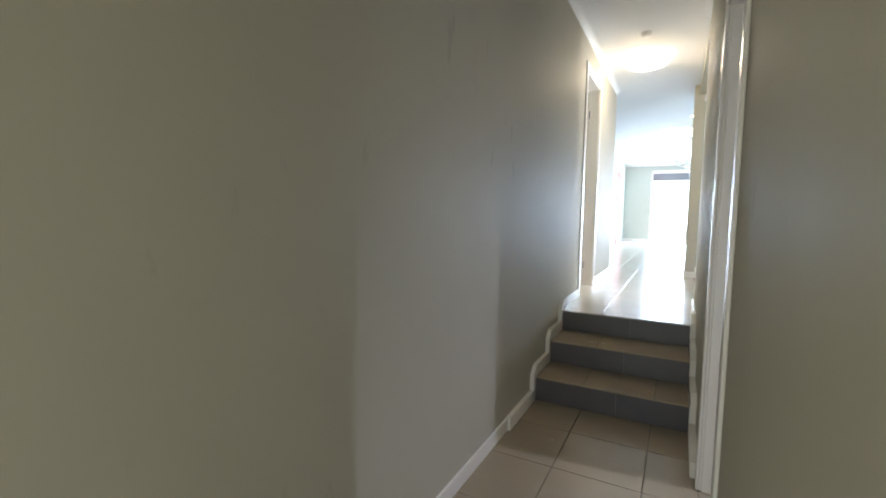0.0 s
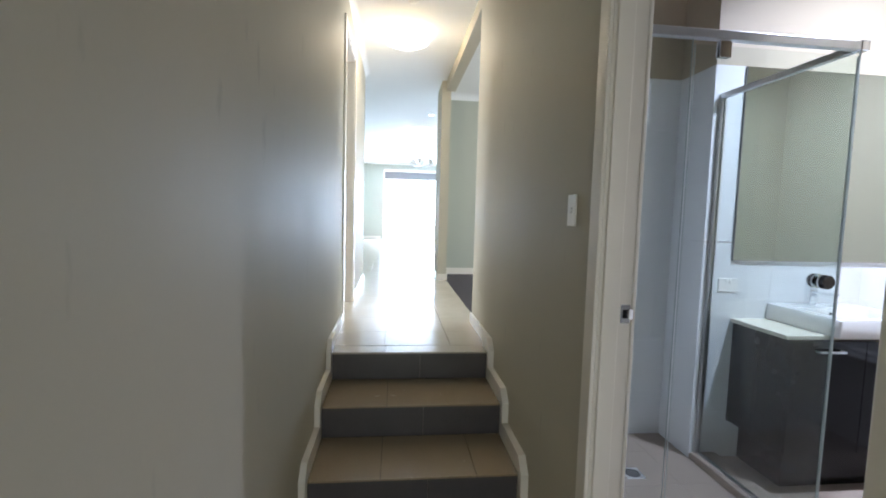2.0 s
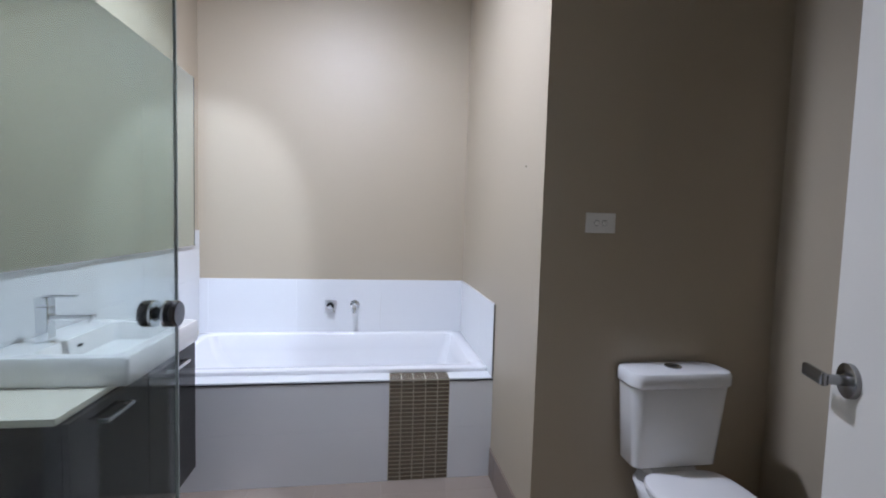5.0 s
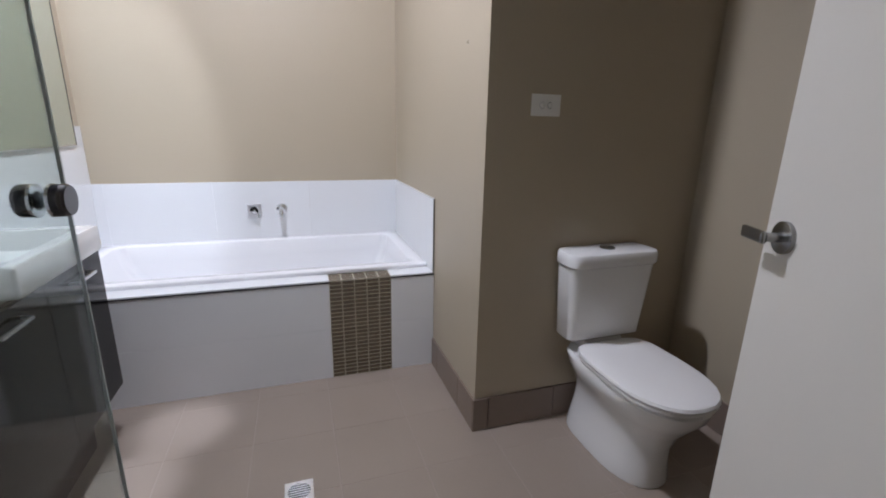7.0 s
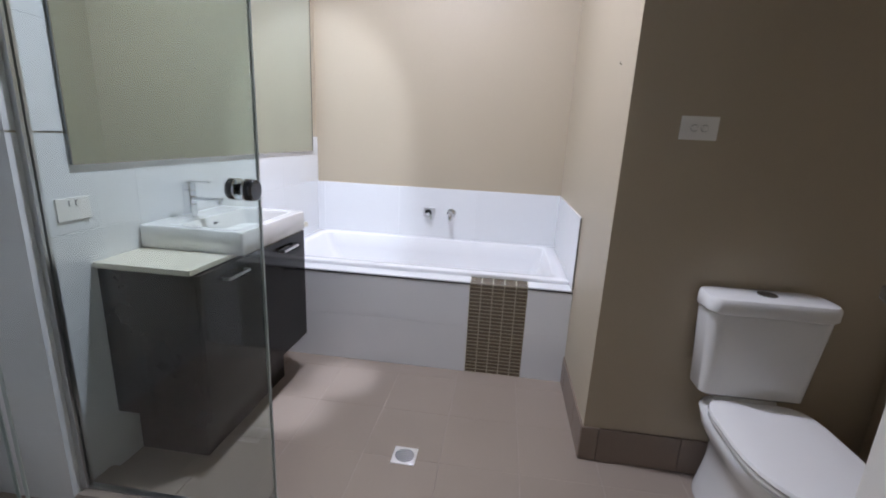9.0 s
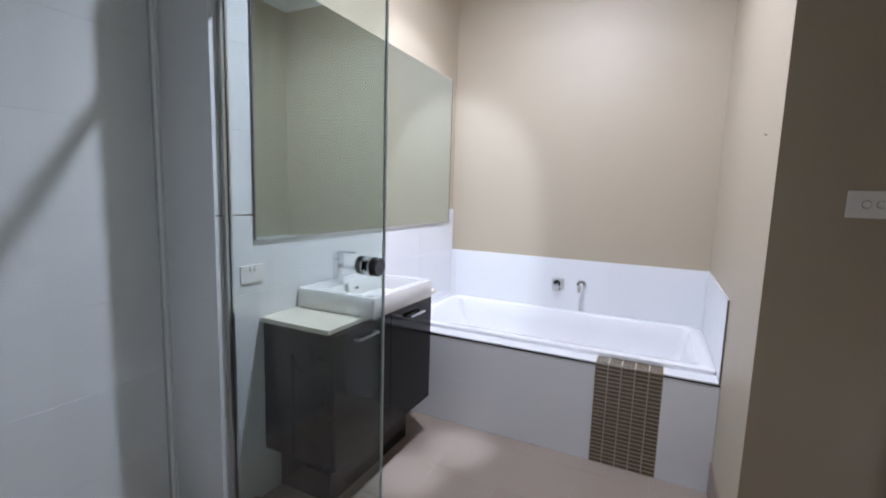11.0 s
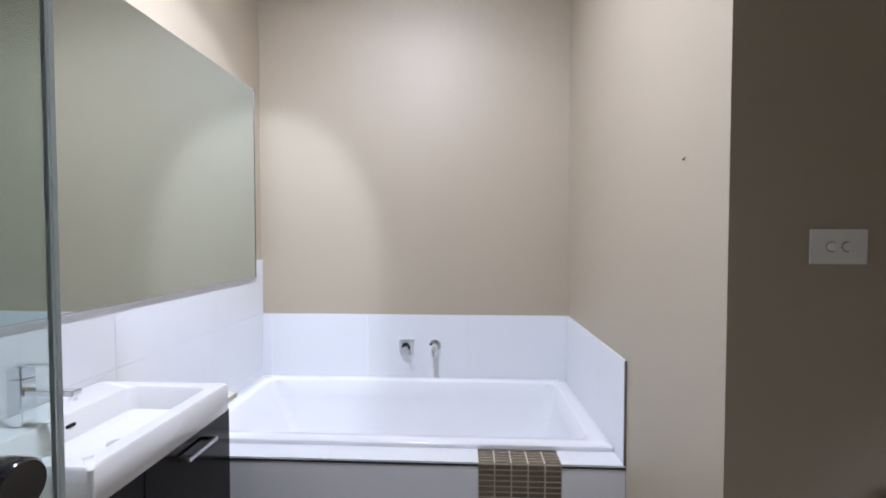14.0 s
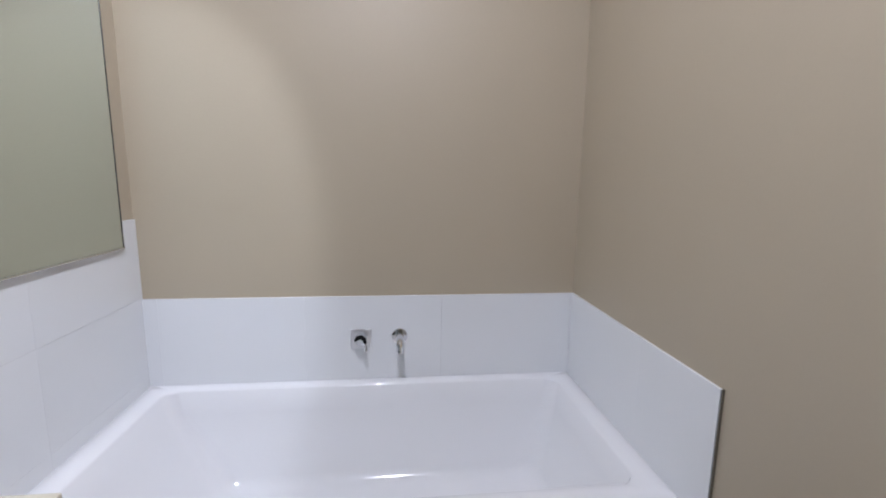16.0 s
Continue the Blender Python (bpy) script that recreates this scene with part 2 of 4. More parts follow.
def loft(rings, cap_start=True, cap_end=True):
    bm = bmesh.new()
    vs = [[bm.verts.new(p) for p in r] for r in rings]
    n = len(vs[0])
    for a, b in zip(vs, vs[1:]):
        for k in range(n):
            bm.faces.new((a[k], a[(k + 1) % n], b[(k + 1) % n], b[k]))
    if cap_start:
        bm.faces.new(vs[0])
    if cap_end:
        bm.faces.new(vs[-1])
    return bm


def round_rect(x0, x1, y0, y1, z, r, seg=5):
    pts = []
    for cx, cy, a0 in ((x1 - r, y1 - r, 0), (x0 + r, y1 - r, 90), (x0 + r, y0 + r, 180), (x1 - r, y0 + r, 270)):
        for k in range(seg + 1):
            a = radians(a0 + 90 * k / seg)
            pts.append((cx + r * math.cos(a), cy + r * math.sin(a), z))
    return pts


def d_ring(front, back, cy, hw, z, n=28, power=2.3, square=0.55):
    """Ring of a pan: rounded towards -x, squarer towards +x."""
    cx, a = (front + back) / 2, (back - front) / 2
    pts = []
    for k in range(n):
        t = 2 * math.pi * k / n
        c, s = math.cos(t), math.sin(t)
        p = 2 / power if c < 0 else 2 / (power + 3 * square)
        pts.append((cx + a * math.copysign(abs(c) ** p, c), cy + hw * math.copysign(abs(s) ** p, s), z))
    return pts


SHARED = {}


def piece(name, su, sv, st, chamfer, material, parent, m):
    """A small tile as an object of its own; alike ones share a mesh."""
    key = (name, round(su, 3), round(sv, 3), round(st, 4), material.name)
    me = SHARED.get(key)
    if me is None:
        c = min(chamfer, su * 0.2, sv * 0.2, st * 0.8)
        v = [(0, 0, 0), (su, 0, 0), (su, sv, 0), (0, sv, 0), (0, 0, st - c), (su, 0, st - c), (su, sv, st - c), (0, sv, st - c),
             (c, c, st), (su - c, c, st), (su - c, sv - c, st), (c, sv - c, st)]
        f = [(0, 1, 5, 4), (1, 2, 6, 5), (2, 3, 7, 6), (3, 0, 4, 7), (4, 5, 9, 8), (5, 6, 10, 9), (6, 7, 11, 10), (7, 4, 8, 11), (8, 9, 10, 11)]
        me = bpy.data.meshes.new(name)
        me.from_pydata(v, [], f)
        me.materials.append(material)
        SHARED[key] = me
    ob = new(name, me)
    ob.parent = parent
    ob.matrix_local = m
    return ob


def tiles(parent, frame_m, u0, u1, v0, v1, pu, pv, ou, ov, material, thick=0.008, gap=0.003, name="tile", skip=None, stagger=0.0, jitter=0.0):
    """Tiles over a rectangle of the plane frame_m (u, v, normal), clipped at its edges. pu, pv: pitch; ou, ov: a joint's place."""
    rnd = random.Random(int(u0 * 1000) + int(v1 * 77))
    row = 0
    v = ov - math.ceil((ov - v0) / pv) * pv
    while v < v1 - 1e-4:
        shift = stagger * pu * (row % 2)
        u = ou + shift - math.ceil((ou + shift - u0) / pu) * pu
        while u < u1 - 1e-4:
            a, b, c, d = max(u, u0), min(u + pu, u1), max(v, v0), min(v + pv, v1)
            if b - a > 0.012 and d - c > 0.012 and not (skip and skip((a + b) / 2, (c + d) / 2)):
                g = gap / 2
                lift = rnd.uniform(-jitter, jitter)
                piece(name, b - a - 2 * g, d - c - 2 * g, thick, 0.0004 if gap < 0.001 else 0.0012, material, parent, frame_m @ Matrix.Translation((a + g, c + g, lift)))
            u += pu
        v += pv
        row += 1


def plane_m(origin, u, v):
    u, v = Vector(u), Vector(v)
    n = u.cross(v)
    m = Matrix((u, v, n)).transposed().to_4x4()
    m.translation = origin
    return m


FLOOR_M = plane_m((0, 0, 0), (1, 0, 0), (0, 1, 0))


def floor_m(z):
    return plane_m((0, 0, z), (1, 0, 0), (0, 1, 0))

# ---- large structure ----
T = 0.008                                # tile thickness; slabs lie that much lower


def structure(name, bm, material, label, category):
    return tagged(part(name, bm, material), label, category, kind="structure")


floor_lower = structure("floor_lower", boxes((-1.1, BATH_W - 0.06, -1.6, 3.33, -0.2, -T)), M_GROUT_DARK, "tan square floor tiles with dark grout in the lower corridor", "floor")
floor_bath = structure("floor_bath", boxes((BATH_W - 0.06, 3.7, 0.55, 4.15, -0.2, -0.0012)), M_GROUT, "pinkish brown matt floor tiles with pale grout in the bathroom", "floor")
floor_upper = structure("floor_upper", boxes((-4.0, 0.27, 4.14, 8.0, 0.2, UP - T), (-4.0, 5.0, 8.0, FAR + 0.1, 0.2, UP - T)), M_GROUT, "glossy pale floor tiles of the upper level", "floor")
floor_carpet = structure("floor_carpet", boxes((0.27, 5.0, 4.14, 8.0, 0.2, UP + 0.004)), M_CARPET, "dark charcoal carpet in the side room", "carpet")
ceiling = structure("ceiling", boxes((-4.1, 5.1, -1.7, FAR + 0.15, CEIL, CEIL + 0.15)), M_CEIL, "flat white painted plasterboard ceiling", "ceiling")

W0, W1 = CORR_W - 0.12, CORR_W
L0, L1, LH = 4.93, 5.73, UP + 2.34       # doorway in the west wall
structure("wall_corridor_west", boxes((W0, W1, -1.6, L0, -0.1, CEIL), (W0, W1, L1, 7.2, UP, CEIL), (W0, W1, L0, L1, LH, CEIL)), M_WALL,
          "taupe semi-gloss painted corridor wall with scuff marks", "wall")
OPEN0, OPEN1 = 4.9, 7.3
structure("wall_corridor_east", boxes((CORR_E, BATH_W, -1.6, DOOR_S - 0.02, -0.1, CEIL), (CORR_E, BATH_W, DOOR_N + 0.02, OPEN0, -0.1, CEIL),
                                      (CORR_E, BATH_W, DOOR_S - 0.02, DOOR_N + 0.02, DOOR_H + 0.02, CEIL), (CORR_E, BATH_W, OPEN0, OPEN1, 3.07, CEIL)), M_WALL,
          "taupe semi-gloss painted corridor wall with bathroom doorway", "wall")
structure("wall_nib_hall", boxes((0.15, 0.27, OPEN1, 7.9, UP, CEIL)), M_WALL, "cream painted end of a wall beside the side room", "wall")
structure("wall_corridor_end", boxes((W1, -0.72, -1.6, -1.48, -0.1, CEIL), (0.08, CORR_E, -1.6, -1.48, -0.1, CEIL), (-0.72, 0.08, -1.6, -1.48, 2.1, CEIL)), M_WALL, "taupe painted wall closing the corridor", "wall")
structure("wall_bath_north", boxes((SHOWER_E, 3.67, BATH_N, 4.12, -0.1, CEIL), (BATH_W, SHOWER_E, SHOWER_N, 4.12, -0.1, CEIL)), M_WALL_BATH,
          "beige painted bathroom wall above white tiles", "wall")
structure("wall_bath_east", boxes((BATH_E, 3.67, 0.6, BATH_N, -0.1, CEIL)), M_WALL_BATH, "beige painted bathroom wall above the bath", "wall")
structure("wall_bath_alcove", boxes((NIB, BATH_E, 0.6, ALCOVE, -0.1, CEIL)), M_WALL_BATH, "beige painted return wall between bath and toilet", "wall")
structure("wall_bath_south", boxes((BATH_W, NIB, 0.6, BATH_S, -0.1, CEIL)), M_WALL_BATH, "beige painted wall beside the toilet", "wall")
structure("wall_side_room", boxes((0.27, 5.0, 7.9, 8.0, UP, CEIL), (BATH_W, 5.0, 4.12, 4.24, UP, CEIL), (4.9, 5.0, 4.24, 5.2, UP, CEIL), (4.9, 5.0, 7.0, 7.9, UP, CEIL), (4.9, 5.0, 5.2, 7.0, UP, 1.3), (4.9, 5.0, 5.2, 7.0, 2.6, CEIL)), M_WALL_GREEN,
          "pale grey-green painted walls of the side room", "wall")
structure("wall_left_room", boxes((-4.0, W0, 4.2, 4.32, UP, CEIL), (-4.0, W0, 7.08, 7.2, UP, CEIL), (-4.0, -3.9, 4.32, 5.1, UP, CEIL), (-4.0, -3.9, 6.7, 7.08, UP, CEIL), (-4.0, -3.9, 5.1, 6.7, UP, 1.3), (-4.0, -3.9, 5.1, 6.7, 2.6, CEIL)), M_WALL, "plain painted walls of the room behind the doorway", "wall")
WX0, WX1, WH = -0.87, 2.2, 2.87          # sliding door opening in the far wall
structure("wall_living_north", boxes((-1.82, WX0, FAR, FAR + 0.12, UP, CEIL), (WX1, 5.0, FAR, FAR + 0.12, UP, CEIL), (WX0, WX1, FAR, FAR + 0.12, WH, CEIL)), M_WALL_GREEN,
          "pale grey-green far wall around the glass sliding door", "wall")
structure("wall_living_west", boxes((-1.82, -1.7, 7.2, FAR, UP, CEIL)), M_WALL_GREEN, "pale grey painted living room wall", "wall")
structure("wall_living_east", boxes((4.9, 5.0, 8.0, FAR, UP, CEIL)), M_WALL_GREEN, "pale grey painted living room wall", "wall")
structure("ground", boxes((-60, 60, FAR + 0.12, 90, 0.3, 0.45)), M_PAVING, "pale sunlit paving outside the sliding door", "ground")
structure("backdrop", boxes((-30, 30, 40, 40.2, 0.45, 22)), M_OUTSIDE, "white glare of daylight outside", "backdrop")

# ---- stairs ----
STEP = (3.306, 3.704, 4.104)             # faces of the three risers
RISE = UP / 3
STAIR_E, STAIR_W = CORR_E - 0.036, CORR_W + 0.03
stairs = empty("staircase", (0, 3.3, 0))
tagged(stairs, "three tiled steps with dark grey risers up to the hall", "stairs")
for i, y in enumerate(STEP):
    z1 = RISE * (i + 1)
    back = STEP[i + 1] + 0.01 if i < 2 else 4.2
    ob = part("step_core", boxes((STAIR_W, STAIR_E, y + 0.01, back, z1 - RISE - 0.006, z1 - 0.012)), M_GROUT_DARK, stairs)
    ob.location = (0, -3.3, 0)
    joints = [STAIR_W, -0.49 if i != 1 else -0.47, -0.03 if i == 0 else STAIR_E, STAIR_E]
    for a, b in zip(joints, joints[1:]):
        if b - a > 0.05:
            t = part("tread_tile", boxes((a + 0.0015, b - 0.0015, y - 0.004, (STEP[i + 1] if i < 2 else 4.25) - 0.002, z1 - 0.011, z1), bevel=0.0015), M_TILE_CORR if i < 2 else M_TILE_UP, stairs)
            t.location = (0, -3.3, 0)
    mid = (STAIR_W + STAIR_E) / 2
    for a, b in ((STAIR_W, mid + 0.06), (mid + 0.06, STAIR_E)):
        r = part("riser_tile", boxes((a + 0.001, b - 0.001, y, y + 0.011, z1 - RISE + (0.001 if i else 0.0), z1 - 0.0115), bevel=0.001), M_RISER, stairs)
        r.location = (0, -3.3, 0)


def stepped_skirting(name, x0, x1):
    """A white board that follows the steps, cut to a slope at each rise."""
    h, w = 0.085, 0.05
    bm = bmesh.new()

    def prism(side):
        a, b = [bm.verts.new((x0, y, z)) for y, z in side], [bm.verts.new((x1, y, z)) for y, z in side]
        bm.faces.new(a)
        bm.faces.new(b)
        for k in range(len(side)):
            bm.faces.new((a[k], a[(k + 1) % len(side)], b[(k + 1) % len(side)], b[k]))
    prism([(2.75, 0.0), (STEP[0] - w, 0.0), (STEP[0] - w, h), (2.75, h)])
    for i, y in enumerate(STEP):
        z = RISE * (i + 1)
        end = STEP[i + 1] - w if i < 2 else 4.25
        prism([(y - w, z - RISE), (y, z - RISE), (y, z), (y - w, z + 0.02)])
        prism([(y - w, z + 0.02), (y, z), (end, z), (end, z + h), (y + 0.012, z + h)])
    return tagged(part(name, bm, M_TRIM), "white gloss skirting stepping up the stairs", "skirting", kind="structure")


stepped_skirting("baseboard_stairs_west", CORR_W, CORR_W + 0.03)
stepped_skirting("baseboard_stairs_east", CORR_E - 0.036, CORR_E)


def skirting(name, x0, x1, y0, y1, z, h=0.085):
    return tagged(part(name, boxes((x0, x1, y0, y1, z, z + h), bevel=0.004), M_TRIM), "white gloss painted timber skirting", "skirting", kind="structure")


skirting("baseboard_west", CORR_W, CORR_W + 0.014, -1.48, 2.75, 0)
skirting("baseboard_east", CORR_E - 0.014, CORR_E, -1.48, 1.73, 0)
skirting("baseboard_hall_west", CORR_W, CORR_W + 0.014, 4.25, L0 - 0.075, UP)
skirting("baseboard_hall_west_far", CORR_W, CORR_W + 0.014, L1 + 0.075, 7.215, UP)
skirting("baseboard_hall_east", CORR_E - 0.016, CORR_E, 4.25, OPEN0, UP)
skirting("baseboard_nib", 0.136, 0.284, OPEN1 - 0.014, OPEN1, UP)
skirting("baseboard_nib_side", 0.136, 0.15, OPEN1, 7.9, UP)
skirting("baseboard_side_room", 0.284, 4.9, 7.886, 7.9, UP, 0.1)
skirting("baseboard_living", -1.7, WX0 - 0.06, FAR - 0.014, FAR, UP, 0.1)
skirting("baseboard_living_west", -1.7, -1.686, 7.2, 14.5, UP, 0.1)


def cornice(name, x0, x1, y0, y1, side, size=0.085):
    """Cove along a wall; side: the way from the wall into the room."""
    n = 8
    prof = [(0.0, 0.0)] + [(size * (1 - math.cos(radians(90 * k / n))) * 0.92 + size * 0.08 * k / n + 0.004, -size + size * math.sin(radians(90 * k / n))) for k in range(n + 1)]
    prof[1] = (0.004, -size)
    bm = bmesh.new()
    rings = []
    for end in (0, 1):
        ring = []
        for d, z in prof:
            if side in ("-x", "+x"):
                ring.append(bm.verts.new(((x0 - d if side == "-x" else x0 + d), y0 if end == 0 else y1, CEIL - 0.001 + z)))
            else:
                ring.append(bm.verts.new((x0 if end == 0 else x1, (y0 - d if side == "-y" else y0 + d), CEIL - 0.001 + z)))
        rings.append(ring)
    k = len(prof)
    for i in range(k):
        bm.faces.new((rings[0][i], rings[0][(i + 1) % k], rings[1][(i + 1) % k], rings[1][i]))
    bm.faces.new(rings[0])
    bm.faces.new(rings[1])
    return tagged(part(name, bm, M_CEIL), "white plaster cove cornice", "cornice", kind="structure")


cornice("trim_cornice_bath_east", BATH_E, BATH_E, ALCOVE, BATH_N, "-x")
cornice("trim_cornice_bath_north", SHOWER_E, BATH_E, BATH_N, BATH_N, "-y")
cornice("trim_cornice_bath_alcove", NIB, BATH_E, ALCOVE, ALCOVE, "+y")
cornice("trim_cornice_bath_nib", NIB, NIB, BATH_S, ALCOVE, "-x")
cornice("trim_cornice_hall_west", CORR_W, CORR_W, -1.4, 7.2, "+x", 0.06)
cornice("trim_cornice_hall_east", CORR_E, CORR_E, -1.4, OPEN0, "-x", 0.06)
cornice("trim_cornice_living", -1.7, 4.9, FAR, FAR, "-y", 0.09)
cornice("trim_cornice_side_room", 0.27, 4.9, 7.9, 7.9, "-y", 0.09)

# ---- doorways ----


def architrave(name, face, out, y0, y1, zb, zt, w=0.068, proud=0.014):
    """Architrave around an opening in a wall of constant x, with a thumb-moulded edge."""
    root = tagged(empty(name), "white gloss architrave round a doorway", "architrave", kind="structure")
    a, b = (face - proud, face) if out < 0 else (face, face + proud)
    for nm, r in (("side_board", (a, b, y0 - w, y0, zb, zt)), ("side_board", (a, b, y1, y1 + w, zb, zt)), ("head_board", (a, b, y0 - w, y1 + w, zt + 0.001, zt + w))):
        part(nm, boxes(r, bevel=0.004), M_TRIM, root)
    return root


architrave("trim_bath_door", CORR_E, -1, DOOR_S + 0.003, DOOR_N - 0.003, 0, DOOR_H + 0.003)
architrave("trim_bath_door_inside", BATH_W, 1, DOOR_S + 0.003, DOOR_N - 0.003, 0, DOOR_H + 0.003)
architrave("trim_hall_door", CORR_W, 1, L0, L1, UP, LH)

door_frame = tagged(empty("door_frame_bath"), "white painted timber door jamb with rebated stop", "door frame", kind="structure")
for y0, y1, s0, s1 in ((DOOR_S - 0.019, DOOR_S, DOOR_S, DOOR_S + 0.011), (DOOR_N, DOOR_N + 0.019, DOOR_N - 0.011, DOOR_N)):
    part("jamb", boxes((CORR_E + 0.001, BATH_W - 0.001, y0, y1, 0, DOOR_H), bevel=0.002), M_TRIM, door_frame)
    part("door_stop", boxes((CORR_E + 0.012, CORR_E + 0.068, s0, s1, 0, DOOR_H - 0.012), bevel=0.003), M_TRIM, door_frame)
part("head", boxes((CORR_E + 0.001, BATH_W - 0.001, DOOR_S - 0.019, DOOR_N + 0.019, DOOR_H, DOOR_H + 0.019), bevel=0.002), M_TRIM, door_frame)
strike = empty("strike_plate", (CORR_E + 0.092, DOOR_N - 0.0012, 1.115))
tagged(strike, "small satin steel strike plate on the door jamb", "strike plate")
part("plate", boxes((-0.014, 0.019, -0.001, 0.001, -0.03, 0.03), bevel=0.0006), M_STEEL, strike)
part("latch_hole", boxes((-0.007, 0.009, -0.0018, 0.0008, -0.014, 0.014)), M_BLACK, strike)
part("lip", boxes((0.012, 0.026, -0.006, 0.0, -0.018, 0.018), bevel=0.002), M_CHROME, strike)

hall_frame = tagged(empty("door_frame_hall"), "white painted jamb of an open hall doorway", "door frame", kind="structure")
for y0, y1 in ((L0 - 0.001, L0 + 0.018), (L1 - 0.018, L1 + 0.001)):
    part("jamb", boxes((W0 - 0.003, W1 + 0.003, y0, y1, UP, LH), bevel=0.002), M_TRIM, hall_frame)
part("head", boxes((W0 - 0.003, W1 + 0.003, L0, L1, LH - 0.018, LH - 0.001), bevel=0.002), M_TRIM, hall_frame)
for z in (UP + 0.25, UP + 2.05):
    part("hinge", tube([(W0 + 0.012, L1 - 0.025, z - 0.045), (W0 + 0.012, L1 - 0.025, z + 0.045)], 0.007), M_STEEL, hall_frame, "satin steel hinge")


def lever_set(parent, sx, y_face, side, x, z, toward):
    """Round rose with a flat lever, on the face y_face of a leaf in its own axes."""
    rose = part("handle_rose", tube([(x, y_face, z), (x, y_face + side * 0.009, z), (x, y_face + side * 0.011, z)], [0.036, 0.036, 0.032], 28), M_STEEL, parent, "satin steel round rose", smooth=True)
    neck = part("handle_neck", tube([(x, y_face + side * 0.009, z), (x, y_face + side * 0.05, z)], [0.011, 0.010], 18), M_STEEL, rose, smooth=True)
    a, b = sorted((x - toward * 0.012, x + toward * 0.072))
    part("lever", boxes((a, b, *sorted((y_face + side * 0.042, y_face + side * 0.056)), z - 0.014, z + 0.014), bevel=0.005), M_STEEL, rose, "satin steel lever")


# bathroom door, opened about 112 degrees into the room
bath_door = empty("door_1", (BATH_W + 0.012, DOOR_S + 0.004, 0))
bath_door.rotation_euler = (0, 0, radians(-24.5))
tagged(bath_door, "plain off-white bathroom door standing open with steel lever", "door")
part("leaf", boxes((0.0, 0.815, -0.037, 0.0, 0.012, DOOR_H - 0.004), bevel=0.0015), M_DOOR, bath_door)
for side, yf in ((1, 0.0), (-1, -0.037)):
    lever_set(bath_door, 1, yf, side, 0.745, 1.11, 1)
for z in (0.2, 1.2, 2.15):
    part("hinge", tube([(-0.006, 0.004, z - 0.045), (-0.006, 0.004, z + 0.045)], 0.006), M_STEEL, bath_door)
part("latch_plate", boxes((0.8146, 0.8165, -0.03, -0.007, 1.08, 1.14)), M_STEEL, bath_door)

# ---- corridor fittings ----


def plate_switch(name, m, w, h, rockers, label, category):
    """A wall plate in the plane m (u across, v up, normal out of the wall)."""
    root = empty(name)
    root.matrix_world = m
    tagged(root, label, category)
    part("plate", boxes((-w / 2, w / 2, -h / 2, h / 2, 0, 0.006), bevel=0.002), M_PLASTIC, root)
    for u, v, a, b in rockers:
        if b == 0:  # a round push button
            part("button_recess", tube([(u, v, 0.0050), (u, v, 0.0063)], a / 2 + 0.0016, 24), M_STEEL, root, "thin grey gap round the button")
            part("button", tube([(u, v, 0.0055), (u, v, 0.0090), (u, v, 0.0100)], [a / 2, a / 2, a / 2 - 0.0015], 24), M_PLASTIC, root, smooth=True)
            continue
        part("rocker", boxes((u - a / 2, u + a / 2, v - b / 2, v + b / 2, 0.0045, 0.0095), bevel=0.0015), M_PLASTIC, root)
        part("rocker_recess", boxes((u - a / 2 - 0.0015, u + a / 2 + 0.0015, v - b / 2 - 0.0015, v + b / 2 + 0.0015, 0.004, 0.0064)), M_STEEL, root, "thin grey gap round the rocker")
    return root


plate_switch("light_switch", plane_m((CORR_E, 2.885, 1.45), (0, -1, 0), (0, 0, 1)), 0.074, 0.117, [(0, 0.0, 0.010, 0.017)], "white upright light switch plate on the corridor wall", "light switch")

oyster = empty("ceiling_light", (-0.37, 5.82, CEIL))
tagged(oyster, "lit round white oyster ceiling light in the hall", "ceiling light")
part("base", tube([(0, 0, 0), (0, 0, -0.025), (0, 0, -0.03)], [0.235, 0.235, 0.22], 40), M_PLASTIC, oyster, smooth=True)
part("diffuser", loft([[(r * math.cos(2 * math.pi * k / 40), r * math.sin(2 * math.pi * k / 40), z) for k in range(40)]
                       for r, z in ((0.246, -0.018), (0.246, -0.045), (0.222, -0.082), (0.165, -0.108), (0.085, -0.122), (0.01, -0.126))]), M_LAMP_GLASS, oyster, "glowing opal diffuser", smooth=True)

smoke = empty("smoke_detector", (-0.33, 5.09, CEIL))
tagged(smoke, "small white round smoke alarm on the ceiling", "smoke alarm")
part("base", tube([(0, 0, 0), (0, 0, -0.012)], 0.055, 28), M_PLASTIC, smooth=True, parent=smoke)
part("body", tube([(0, 0, -0.012), (0, 0, -0.034), (0, 0, -0.042), (0, 0, -0.044)], [0.048, 0.046, 0.036, 0.015], 28), M_PLASTIC, smooth=True, parent=smoke)

# ---- living room far away ----
slider = empty("sliding_door", (0, FAR, UP))
tagged(slider, "white framed glass sliding door with daylight behind", "sliding door")
H = WH - UP
for r in ((WX0, WX0 + 0.06, 0.0, 0.1, 0.0, H), (WX1 - 0.06, WX1, 0.0, 0.1, 0.0, H), (WX0 + 0.06, WX1 - 0.06, 0.0, 0.1, H - 0.06, H), (WX0 + 0.06, WX1 - 0.06, 0.0, 0.1, 0.0, 0.05)):
    part("frame_bar", boxes(r, bevel=0.003), M_TRIM, slider)
for x in (0.66,):
    part("meeting_stile", boxes((x - 0.03, x + 0.03, 0.02, 0.07, 0.05, H - 0.06), bevel=0.003), M_TRIM, slider)
